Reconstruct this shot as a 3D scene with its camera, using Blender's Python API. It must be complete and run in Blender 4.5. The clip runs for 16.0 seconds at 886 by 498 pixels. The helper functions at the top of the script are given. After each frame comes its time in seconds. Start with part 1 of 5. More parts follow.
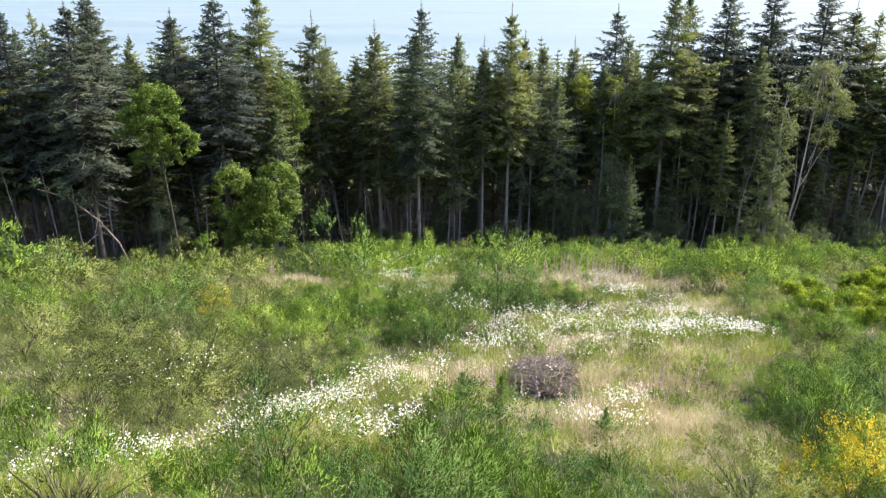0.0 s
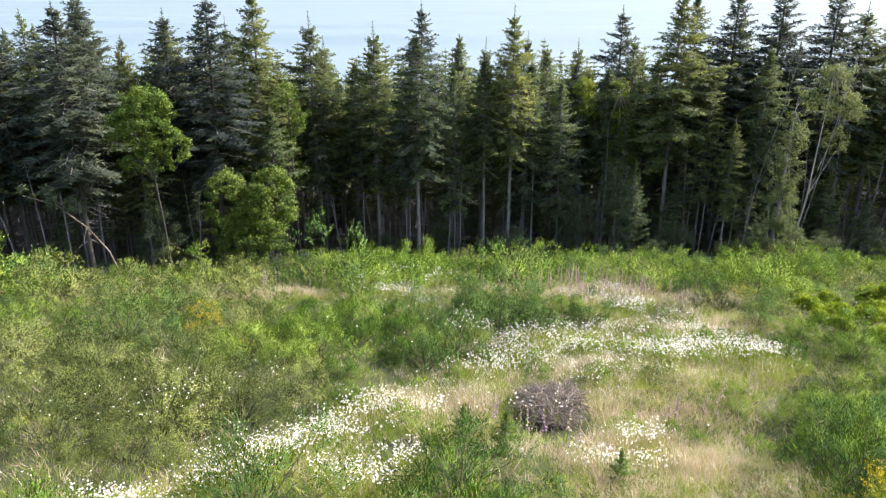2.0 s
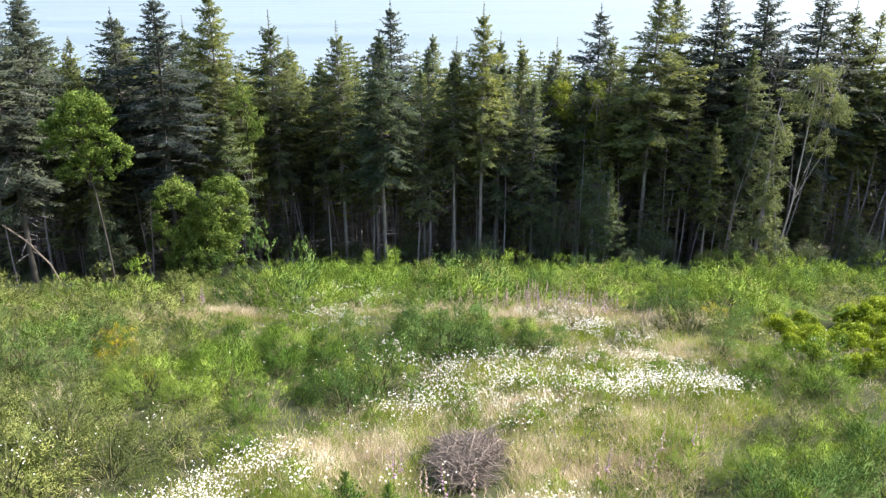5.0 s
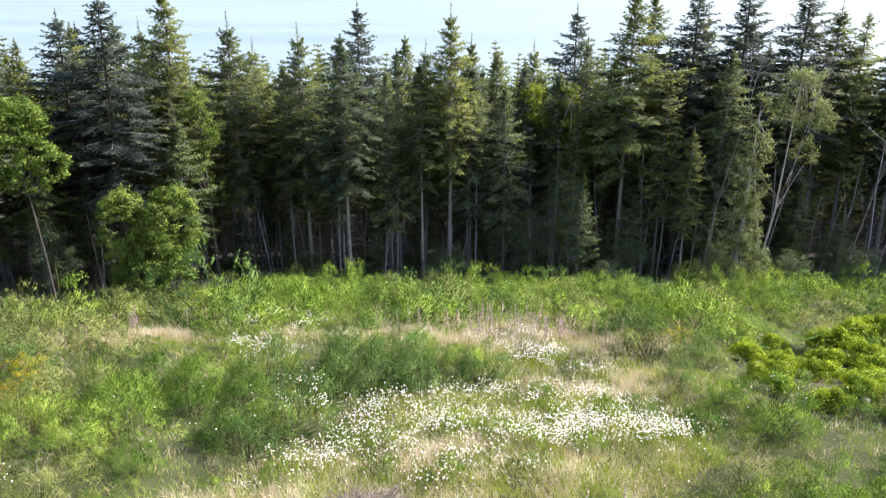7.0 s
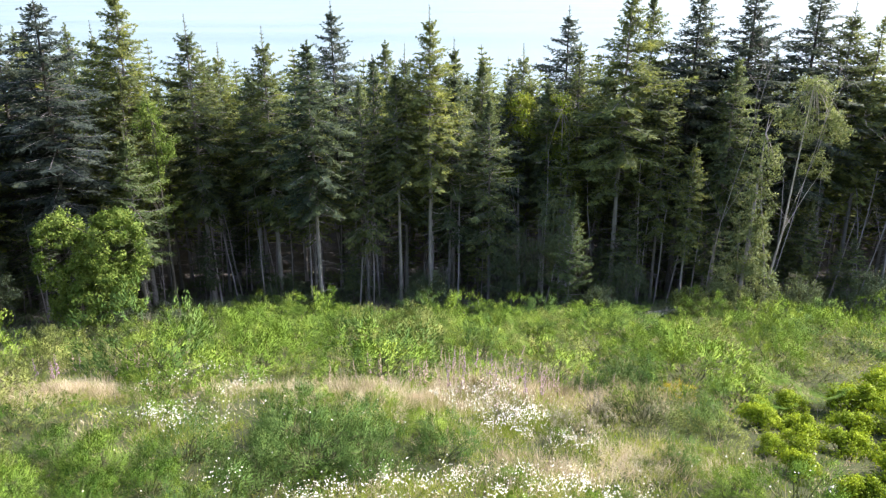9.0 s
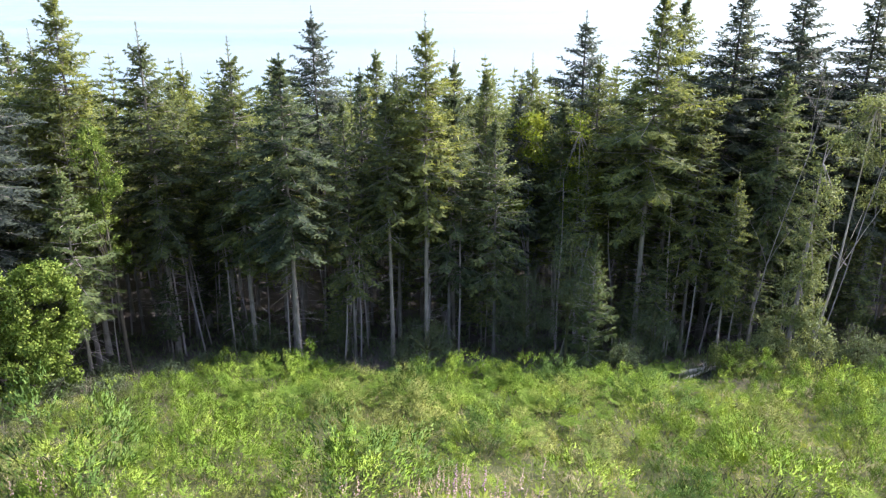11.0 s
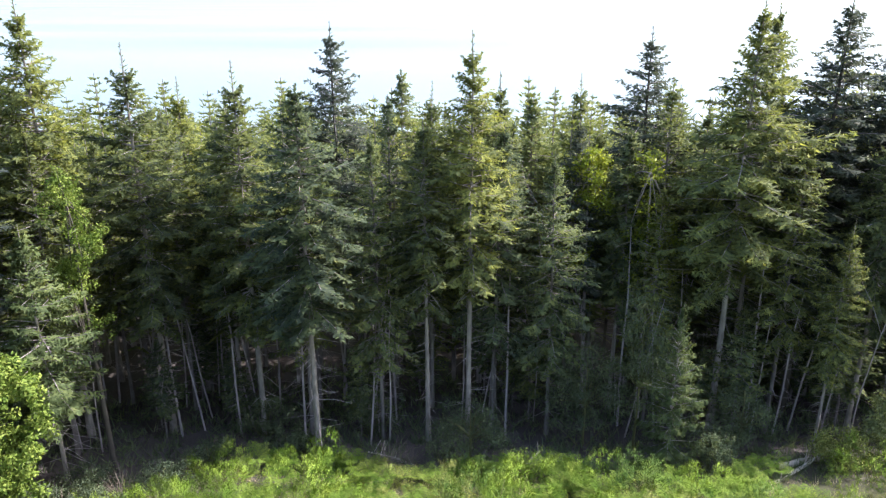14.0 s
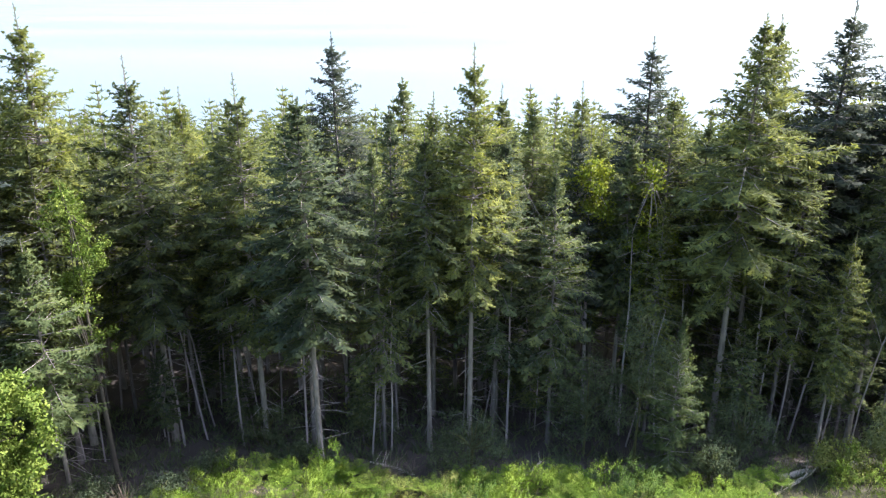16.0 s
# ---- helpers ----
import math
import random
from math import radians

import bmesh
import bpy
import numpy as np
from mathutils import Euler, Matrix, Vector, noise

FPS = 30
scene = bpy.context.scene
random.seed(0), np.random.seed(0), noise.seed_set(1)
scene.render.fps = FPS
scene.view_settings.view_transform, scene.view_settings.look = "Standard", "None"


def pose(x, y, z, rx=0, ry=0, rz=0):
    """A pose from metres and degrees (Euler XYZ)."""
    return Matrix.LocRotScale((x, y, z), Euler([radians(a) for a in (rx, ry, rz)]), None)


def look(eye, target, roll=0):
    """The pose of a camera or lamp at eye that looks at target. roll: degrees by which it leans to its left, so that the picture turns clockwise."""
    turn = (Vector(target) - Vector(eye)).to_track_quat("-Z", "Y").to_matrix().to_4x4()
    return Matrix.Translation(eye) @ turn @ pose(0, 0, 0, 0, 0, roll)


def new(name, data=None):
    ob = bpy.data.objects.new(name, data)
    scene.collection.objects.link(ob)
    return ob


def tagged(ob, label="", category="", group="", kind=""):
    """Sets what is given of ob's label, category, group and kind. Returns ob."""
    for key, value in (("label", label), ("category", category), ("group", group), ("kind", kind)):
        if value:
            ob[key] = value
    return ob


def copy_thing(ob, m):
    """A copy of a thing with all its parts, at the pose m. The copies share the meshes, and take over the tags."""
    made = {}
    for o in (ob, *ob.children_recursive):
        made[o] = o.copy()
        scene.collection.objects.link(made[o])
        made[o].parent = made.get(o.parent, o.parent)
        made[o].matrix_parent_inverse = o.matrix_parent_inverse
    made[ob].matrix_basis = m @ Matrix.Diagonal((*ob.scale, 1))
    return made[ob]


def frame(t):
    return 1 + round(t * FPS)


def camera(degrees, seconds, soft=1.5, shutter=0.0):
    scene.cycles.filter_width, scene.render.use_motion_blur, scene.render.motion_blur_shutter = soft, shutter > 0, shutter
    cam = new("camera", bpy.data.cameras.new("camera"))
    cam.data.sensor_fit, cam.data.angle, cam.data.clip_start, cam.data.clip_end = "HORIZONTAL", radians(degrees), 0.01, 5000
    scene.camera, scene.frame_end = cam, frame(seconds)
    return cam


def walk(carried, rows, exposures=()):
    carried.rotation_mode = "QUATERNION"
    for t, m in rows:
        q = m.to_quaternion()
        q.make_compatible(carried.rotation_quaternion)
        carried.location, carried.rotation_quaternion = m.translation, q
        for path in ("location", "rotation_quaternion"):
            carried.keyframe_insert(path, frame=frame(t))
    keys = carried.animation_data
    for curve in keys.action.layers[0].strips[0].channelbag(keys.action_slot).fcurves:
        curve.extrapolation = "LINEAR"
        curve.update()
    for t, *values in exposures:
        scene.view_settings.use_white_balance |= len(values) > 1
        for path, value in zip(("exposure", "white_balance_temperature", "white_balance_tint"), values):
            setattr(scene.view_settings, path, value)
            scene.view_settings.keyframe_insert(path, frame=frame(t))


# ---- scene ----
cam = camera(61.2, 16.0, soft=1.3)
METRES, EYE, TILT, LEAN, TURN = 27.0, 18.0, 3.0, 0.0, 0.0
ROWS = [
    (0.0, 0.0, 0.0, 0.0, 0.03, -22.17, -0.07),
    (0.5, -0.0021, 0.0101, 0.0006, 0.04, -22.14, -0.08),
    (1.0, -0.0029, 0.0225, -0.0019, 0.05, -22.13, -0.11),
    (1.5, -0.0019, 0.0375, -0.0029, 0.09, -22.11, -0.13),
    (2.0, 0.001, 0.0548, -0.004, 0.11, -22.12, -0.14),
    (2.5, 0.0056, 0.072, -0.0059, 0.13, -22.11, -0.13),
    (3.0, 0.0143, 0.0874, -0.0073, 0.15, -22.12, -0.12),
    (3.5, 0.0277, 0.1007, -0.0084, 0.17, -22.14, -0.1),
    (4.0, 0.0443, 0.1143, -0.0092, 0.17, -22.17, -0.08),
    (6.5, 0.143, 0.2019, -0.0124, 0.11, -22.25, -0.01),
    (7.0, 0.1603, 0.2261, -0.0133, 0.11, -22.27, -0.03),
    (7.5, 0.1751, 0.2534, -0.0142, 0.11, -22.26, -0.01),
    (8.0, 0.1873, 0.2864, -0.015, 0.11, -22.29, -0.01),
    (8.5, 0.1966, 0.3288, -0.0171, 0.06, -22.27, -0.03),
    (9.0, 0.2038, 0.3797, -0.02, 0.05, -22.24, -0.05),
    (11.5, 0.2053, 0.6919, -0.0316, -0.02, -22.17, -0.07),
    (12.0, 0.191, 0.7463, -0.0333, -0.04, -22.12, -0.06),
    (12.5, 0.1702, 0.7973, -0.0321, -0.13, -22.13, -0.05),
    (13.0, 0.1499, 0.8421, -0.0324, -0.14, -22.02, -0.04),
    (13.5, 0.1356, 0.8753, -0.0301, -0.08, -22.0, 0.0),
    (14.0, 0.1313, 0.8879, -0.0262, -0.05, -22.04, 0.0),
    (14.5, 0.1311, 0.89, -0.0226, -0.01, -22.06, 0.03),
    (15.0, 0.1307, 0.8909, -0.0198, 0.01, -22.09, 0.02),
    (15.5, 0.1312, 0.8922, -0.0129, 0.04, -22.15, 0.03),
    (16.0, 0.1308, 0.8937, -0.0056, 0.04, -22.23, 0.02),
]
walk(cam, [(t, pose(0, 0, EYE, TILT, LEAN, TURN) @ pose(METRES * x, METRES * y, METRES * z, 90 + pitch, roll, yaw)) for t, x, y, z, yaw, pitch, roll in ROWS],
     exposures=[(0.0, 1.13, 6350, 15), (4.0, 1.19, 6350, 15), (9.0, 1.40, 6350, 15), (12.0, 1.56, 6350, 17), (14.0, 1.64, 6350, 17), (16.0, 1.64, 6350, 16)])

# ---- light ----
SUN_TURN, SUN_UP = 74.0, 44.0  # degrees clockwise from straight ahead, and above the horizon
world = bpy.data.worlds.new("sky")
scene.world = world
world.use_nodes = True
wn = world.node_tree
sky = wn.nodes.new("ShaderNodeTexSky")
sky.sky_type, sky.sun_disc = "NISHITA", False
sky.sun_elevation, sky.sun_rotation = radians(SUN_UP), radians(SUN_TURN)
sky.air_density, sky.dust_density, sky.ozone_density = 1.8, 3.0, 0.8
wn.nodes["Background"].inputs["Strength"].default_value = 0.15
wn.links.new(sky.outputs["Color"], wn.nodes["Background"].inputs["Color"])
sun = new("sun", bpy.data.lights.new("sun", "SUN"))
sun.data.energy, sun.data.angle, sun.data.color = 4.4, radians(0.6), (1.0, 0.93, 0.80)
TO_SUN = Vector((math.sin(radians(SUN_TURN)) * math.cos(radians(SUN_UP)), math.cos(radians(SUN_TURN)) * math.cos(radians(SUN_UP)), math.sin(radians(SUN_UP))))
sun.matrix_world = look(TO_SUN * 60, (0, 0, 0))


# ---- materials ----
def material(name, rough=0.8):
    m = bpy.data.materials.new(name)
    m.use_nodes = True
    b = m.node_tree.nodes["Principled BSDF"]
    b.inputs["Roughness"].default_value = rough
    b.inputs["Specular IOR Level"].default_value = 0.25
    return m, m.node_tree, b


def ramp(nt, stops):
    r = nt.nodes.new("ShaderNodeValToRGB")
    el = r.color_ramp.elements
    while len(el) < len(stops):
        el.new(0.5)
    for e, (p, c) in zip(el, stops):
        e.position, e.color = p, (*c, 1)
    return r


def noise_tex(nt, scale, detail=4.0, rough=0.6, coords="Object"):
    n = nt.nodes.new("ShaderNodeTexNoise")
    n.inputs["Scale"].default_value, n.inputs["Detail"].default_value, n.inputs["Roughness"].default_value = scale, detail, rough
    c = nt.nodes.new("ShaderNodeTexCoord")
    nt.links.new(c.outputs[coords], n.inputs["Vector"])
    return n


def mixed(nt, fac, a, b, blend="MIX"):
    m = nt.nodes.new("ShaderNodeMix")
    m.data_type, m.blend_type = "RGBA", blend
    for sock, v in ((m.inputs[0], fac), (m.inputs[6], a), (m.inputs[7], b)):
        if hasattr(v, "is_linked"):
            nt.links.new(v, sock)
        else:
            sock.default_value = v if isinstance(v, float) else (*v, 1)
    return m.outputs[2]


def maths(nt, op, a, b):
    m = nt.nodes.new("ShaderNodeMath")
    m.operation = op
    for sock, v in zip(m.inputs, (a, b)):
        if hasattr(v, "is_linked"):
            nt.links.new(v, sock)
        else:
            sock.default_value = v
    return m.outputs[0]


def foliage(name, dark, mid, light, per_thing=0.45, through_light=0.35, rough=0.55, clump=1.3, glow=(1.25, 1.2, 0.55), single=0.28, patchy=1.5, drift=0.0):
    """Leaves: each leaf, each clump and each plant a little different, and light that shines through."""
    m, nt, b = material(name, rough)
    b.inputs["Specular IOR Level"].default_value = 0.07
    geo, info = nt.nodes.new("ShaderNodeNewGeometry"), nt.nodes.new("ShaderNodeObjectInfo")
    n = noise_tex(nt, clump, 3.0)
    leaf = maths(nt, "MULTIPLY", geo.outputs["Random Per Island"], single)
    patch = maths(nt, "MULTIPLY", n.outputs["Fac"], patchy)
    thing = maths(nt, "MULTIPLY", info.outputs["Random"], per_thing)
    if drift:
        wide = noise_tex(nt, 0.45, 1.0)
        patch = maths(nt, "ADD", patch, maths(nt, "MULTIPLY", maths(nt, "SUBTRACT", wide.outputs["Fac"], 0.5), drift))
    total = maths(nt, "SUBTRACT", maths(nt, "ADD", maths(nt, "ADD", leaf, patch), thing), patchy / 2 - 0.48 + single / 2 + per_thing / 2)
    r = ramp(nt, [(0.1, dark), (0.5, mid), (0.9, light)])
    nt.links.new(total, r.inputs["Fac"])
    nt.links.new(r.outputs["Color"], b.inputs["Base Color"])
    t, mix = nt.nodes.new("ShaderNodeBsdfTranslucent"), nt.nodes.new("ShaderNodeMixShader")
    warm = mixed(nt, 1.0, r.outputs["Color"], glow, "MULTIPLY")
    nt.links.new(warm, t.inputs["Color"])
    mix.inputs["Fac"].default_value = through_light
    nt.links.new(b.outputs[0], mix.inputs[1]), nt.links.new(t.outputs[0], mix.inputs[2])
    nt.links.new(mix.outputs[0], nt.nodes["Material Output"].inputs["Surface"])
    return m


def bark(name, dark, light, scale=9.0, stretch=0.2):
    m, nt, b = material(name, 0.9)
    n, c = noise_tex(nt, scale, 6.0, 0.7), nt.nodes.new("ShaderNodeMapping")
    c.inputs["Scale"].default_value = (1, 1, stretch)
    tc = nt.nodes.new("ShaderNodeTexCoord")
    nt.links.new(tc.outputs["Object"], c.inputs["Vector"]), nt.links.new(c.outputs[0], n.inputs["Vector"])
    big = noise_tex(nt, 1.1, 2.0)
    f = maths(nt, "ADD", maths(nt, "MULTIPLY", n.outputs["Fac"], 0.6), maths(nt, "MULTIPLY", big.outputs["Fac"], 0.4))
    r = ramp(nt, [(0.32, dark), (0.68, light)])
    nt.links.new(f, r.inputs["Fac"]), nt.links.new(r.outputs["Color"], b.inputs["Base Color"])
    bump = nt.nodes.new("ShaderNodeBump")
    bump.inputs["Strength"].default_value, bump.inputs["Distance"].default_value = 0.6, 0.03
    nt.links.new(n.outputs["Fac"], bump.inputs["Height"]), nt.links.new(bump.outputs[0], b.inputs["Normal"])
    return m


def petals(name, colour, shade):
    m, nt, b = material(name, 0.6)
    geo = nt.nodes.new("ShaderNodeNewGeometry")
    r = ramp(nt, [(0.0, shade), (1.0, colour)])
    nt.links.new(geo.outputs["Random Per Island"], r.inputs["Fac"]), nt.links.new(r.outputs["Color"], b.inputs["Base Color"])
    return m


FIR = foliage("fir_needles", (0.056, 0.076, 0.056), (0.136, 0.168, 0.070), (0.280, 0.312, 0.096), 0.36, 0.46, glow=(1.25, 1.2, 0.65), single=0.4)
SPRUCE = foliage("spruce_needles", (0.048, 0.070, 0.056), (0.104, 0.136, 0.072), (0.220, 0.250, 0.096), 0.35, 0.44, glow=(1.15, 1.2, 0.85), single=0.4)
# darker copy of the spruce needles, with the shade put into the colour
SHADED_SPRUCE = foliage("shaded_spruce_needles", (0.034, 0.046, 0.050), (0.064, 0.082, 0.068), (0.124, 0.144, 0.092), 0.3, 0.36, glow=(1.15, 1.2, 0.85), single=0.35)
YOUNG_FIR = foliage("young_fir_needles", (0.044, 0.070, 0.040), (0.092, 0.128, 0.060), (0.175, 0.215, 0.090))
MAPLE = foliage("maple_leaves", (0.050, 0.095, 0.022), (0.138, 0.200, 0.044), (0.270, 0.330, 0.092), 0.1, 0.30, 0.4, 1.0, (1.1, 1.2, 0.6), single=0.4)
BRIGHT = foliage("sunny_broad_leaves", (0.085, 0.135, 0.020), (0.170, 0.220, 0.035), (0.250, 0.280, 0.055), 0.1, 0.45, 0.4)
PALE = foliage("pale_thin_leaves", (0.090, 0.120, 0.062), (0.190, 0.235, 0.128), (0.315, 0.355, 0.210), 0.1, 0.40, 0.5)
DARKLEAF = foliage("understorey_leaves", (0.058, 0.084, 0.066), (0.112, 0.150, 0.096), (0.190, 0.228, 0.122), 0.3, 0.35, 0.5)
BROOM = foliage("broom_sprigs", (0.042, 0.098, 0.016), (0.140, 0.232, 0.036), (0.275, 0.370, 0.074), 0.60, 0.14, 0.7, 2.0, single=0.18, patchy=1.0, drift=1.2)
OLIVE = foliage("olive_scrub_leaves", (0.056, 0.078, 0.026), (0.155, 0.190, 0.058), (0.300, 0.330, 0.112), 0.55, 0.14, 0.7, 2.0, single=0.18, patchy=1.1, drift=1.0)
DEEP_BROOM = foliage("deep_green_broom", (0.026, 0.062, 0.018), (0.076, 0.142, 0.038), (0.185, 0.262, 0.082), 0.4, 0.14, 0.7, 2.0, single=0.18, patchy=1.0)
YELLOW = foliage("yellow_broom_flowers", (0.320, 0.265, 0.014), (0.500, 0.400, 0.024), (0.620, 0.510, 0.060), 0.1, 0.3, 0.6)
LIME = foliage("lime_leaves", (0.095, 0.150, 0.014), (0.220, 0.300, 0.024), (0.360, 0.430, 0.045), 0.1, 0.4, 0.35, 1.5)
GREY_DRY = foliage("dry_seeded_scrub", (0.130, 0.120, 0.078), (0.300, 0.275, 0.200), (0.470, 0.430, 0.340), 0.3, 0.15, 0.7, 2.0)
FERN = foliage("bracken_fronds", (0.060, 0.128, 0.020), (0.138, 0.218, 0.042), (0.240, 0.305, 0.085), 0.4, 0.4, 0.6)
GRASS = foliage("green_grass", (0.080, 0.135, 0.020), (0.230, 0.305, 0.055), (0.430, 0.450, 0.130), 0.0, 0.35, 0.6, 0.5)
STRAW = foliage("dry_grass", (0.250, 0.200, 0.125), (0.560, 0.475, 0.350), (0.790, 0.715, 0.590), 0.0, 0.3, 0.7, 0.7, (1.05, 1.0, 0.85))
BARK = bark("fir_bark", (0.095, 0.086, 0.084), (0.300, 0.280, 0.272))
THIN_BARK = bark("thin_dark_bark", (0.150, 0.135, 0.152), (0.340, 0.312, 0.335))
# darker copy of the bark: shade on the trunks is put into its colour
SHADED_BARK = bark("shaded_bark", (0.036, 0.033, 0.031), (0.092, 0.085, 0.078))
# fir bark dimmed for the slim trunks, shade of their neighbours included in the colour
SLIM_BARK = bark("slim_shaded_bark", (0.072, 0.066, 0.070), (0.205, 0.190, 0.195))
PALE_BARK = bark("pale_dead_wood", (0.200, 0.180, 0.165), (0.480, 0.450, 0.420), 14.0)
STICK = bark("weathered_sticks", (0.085, 0.068, 0.058), (0.300, 0.255, 0.225), 18.0)
# also colours the twig fill that puts shade into the shrub hollows
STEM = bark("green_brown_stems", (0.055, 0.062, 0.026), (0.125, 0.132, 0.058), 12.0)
WHITE = petals("white_petals", (0.75, 0.75, 0.72), (0.55, 0.55, 0.50))
EYE_YELLOW = petals("yellow_flower_eyes", (0.65, 0.42, 0.03), (0.50, 0.30, 0.02))
PURPLE = petals("purple_bells", (0.48, 0.30, 0.44), (0.32, 0.19, 0.30))
FADED = petals("faded_pink_bells", (0.50, 0.36, 0.36), (0.36, 0.26, 0.22))


def rock_material():
    m, nt, b = material("grey_stone", 0.9)
    n = noise_tex(nt, 6.0, 6.0)
    r = ramp(nt, [(0.3, (0.26, 0.25, 0.23)), (0.7, (0.48, 0.46, 0.43))])
    nt.links.new(n.outputs["Fac"], r.inputs["Fac"]), nt.links.new(r.outputs["Color"], b.inputs["Base Color"])
    return m


STONE = rock_material()


def soil_material():
    """Clearing soil with moss, litter and dry grass; brown needle litter under the forest."""
    m, nt, b = material("clearing_soil", 0.95)
    big, fine = noise_tex(nt, 0.35, 5.0), noise_tex(nt, 7.0, 8.0, 0.7)
    f = maths(nt, "ADD", maths(nt, "MULTIPLY", big.outputs["Fac"], 0.6), maths(nt, "MULTIPLY", fine.outputs["Fac"], 0.4))
    clear = ramp(nt, [(0.3, (0.024, 0.032, 0.013)), (0.54, (0.052, 0.060, 0.024)), (0.74, (0.190, 0.160, 0.090))])
    litter = ramp(nt, [(0.3, (0.045, 0.040, 0.043)), (0.7, (0.095, 0.083, 0.087))])
    nt.links.new(f, clear.inputs["Fac"]), nt.links.new(f, litter.inputs["Fac"])
    tc, sep = nt.nodes.new("ShaderNodeTexCoord"), nt.nodes.new("ShaderNodeSeparateXYZ")
    nt.links.new(tc.outputs["Object"], sep.inputs[0])
    edge = nt.nodes.new("ShaderNodeMapRange")
    edge.inputs["From Min"].default_value, edge.inputs["From Max"].default_value = 49.0, 53.0
    nearer = nt.nodes.new("ShaderNodeMapRange")
    nearer.inputs["From Min"].default_value, nearer.inputs["From Max"].default_value = -3.0, -9.0
    nearer.inputs["To Min"].default_value, nearer.inputs["To Max"].default_value = 0.0, 9.0
    nt.links.new(sep.outputs["X"], nearer.inputs["Value"])
    far = maths(nt, "ADD", sep.outputs["Y"], nearer.outputs[0])
    nt.links.new(maths(nt, "ADD", far, maths(nt, "MULTIPLY", big.outputs["Fac"], 4.0)), edge.inputs["Value"])
    nt.links.new(mixed(nt, edge.outputs[0], clear.outputs["Color"], litter.outputs["Color"]), b.inputs["Base Color"])
    bump = nt.nodes.new("ShaderNodeBump")
    bump.inputs["Strength"].default_value, bump.inputs["Distance"].default_value = 0.7, 0.06
    nt.links.new(fine.outputs["Fac"], bump.inputs["Height"]), nt.links.new(bump.outputs[0], b.inputs["Normal"])
    return m


def water_material():
    """Sea: small waves, calmer and rougher wind streaks; reflected glare is put into the colour."""
    m, nt, b = material("sea_water", 0.12)
    b.inputs["Specular IOR Level"].default_value = 0.5
    tc, mp = nt.nodes.new("ShaderNodeTexCoord"), nt.nodes.new("ShaderNodeMapping")
    mp.inputs["Scale"].default_value = (0.0011, 0.0042, 1)
    streak = nt.nodes.new("ShaderNodeTexNoise")
    streak.inputs["Scale"].default_value, streak.inputs["Detail"].default_value = 1.0, 6.0
    nt.links.new(tc.outputs["Object"], mp.inputs["Vector"]), nt.links.new(mp.outputs[0], streak.inputs["Vector"])
    rr = nt.nodes.new("ShaderNodeMapRange")
    rr.inputs["From Min"].default_value, rr.inputs["From Max"].default_value = 0.4, 0.62
    rr.inputs["To Min"].default_value, rr.inputs["To Max"].default_value = 0.30, 0.40
    # paler and bluer streaks: reflected sky and glint painted into the base colour
    tone = ramp(nt, [(0.34, (0.085, 0.150, 0.225)), (0.52, (0.135, 0.195, 0.260)), (0.70, (0.175, 0.225, 0.280))])
    nt.links.new(streak.outputs["Fac"], tone.inputs["Fac"]), nt.links.new(tone.outputs["Color"], b.inputs["Base Color"])
    nt.links.new(streak.outputs["Fac"], rr.inputs["Value"]), nt.links.new(rr.outputs[0], b.inputs["Roughness"])
    waves = noise_tex(nt, 0.35, 5.0)
    bump = nt.nodes.new("ShaderNodeBump")
    bump.inputs["Strength"].default_value, bump.inputs["Distance"].default_value = 0.35, 0.4
    nt.links.new(waves.outputs["Fac"], bump.inputs["Height"]), nt.links.new(bump.outputs[0], b.inputs["Normal"])
    return m


# ---- mesh helpers ----
RNG = np.random.default_rng(7)


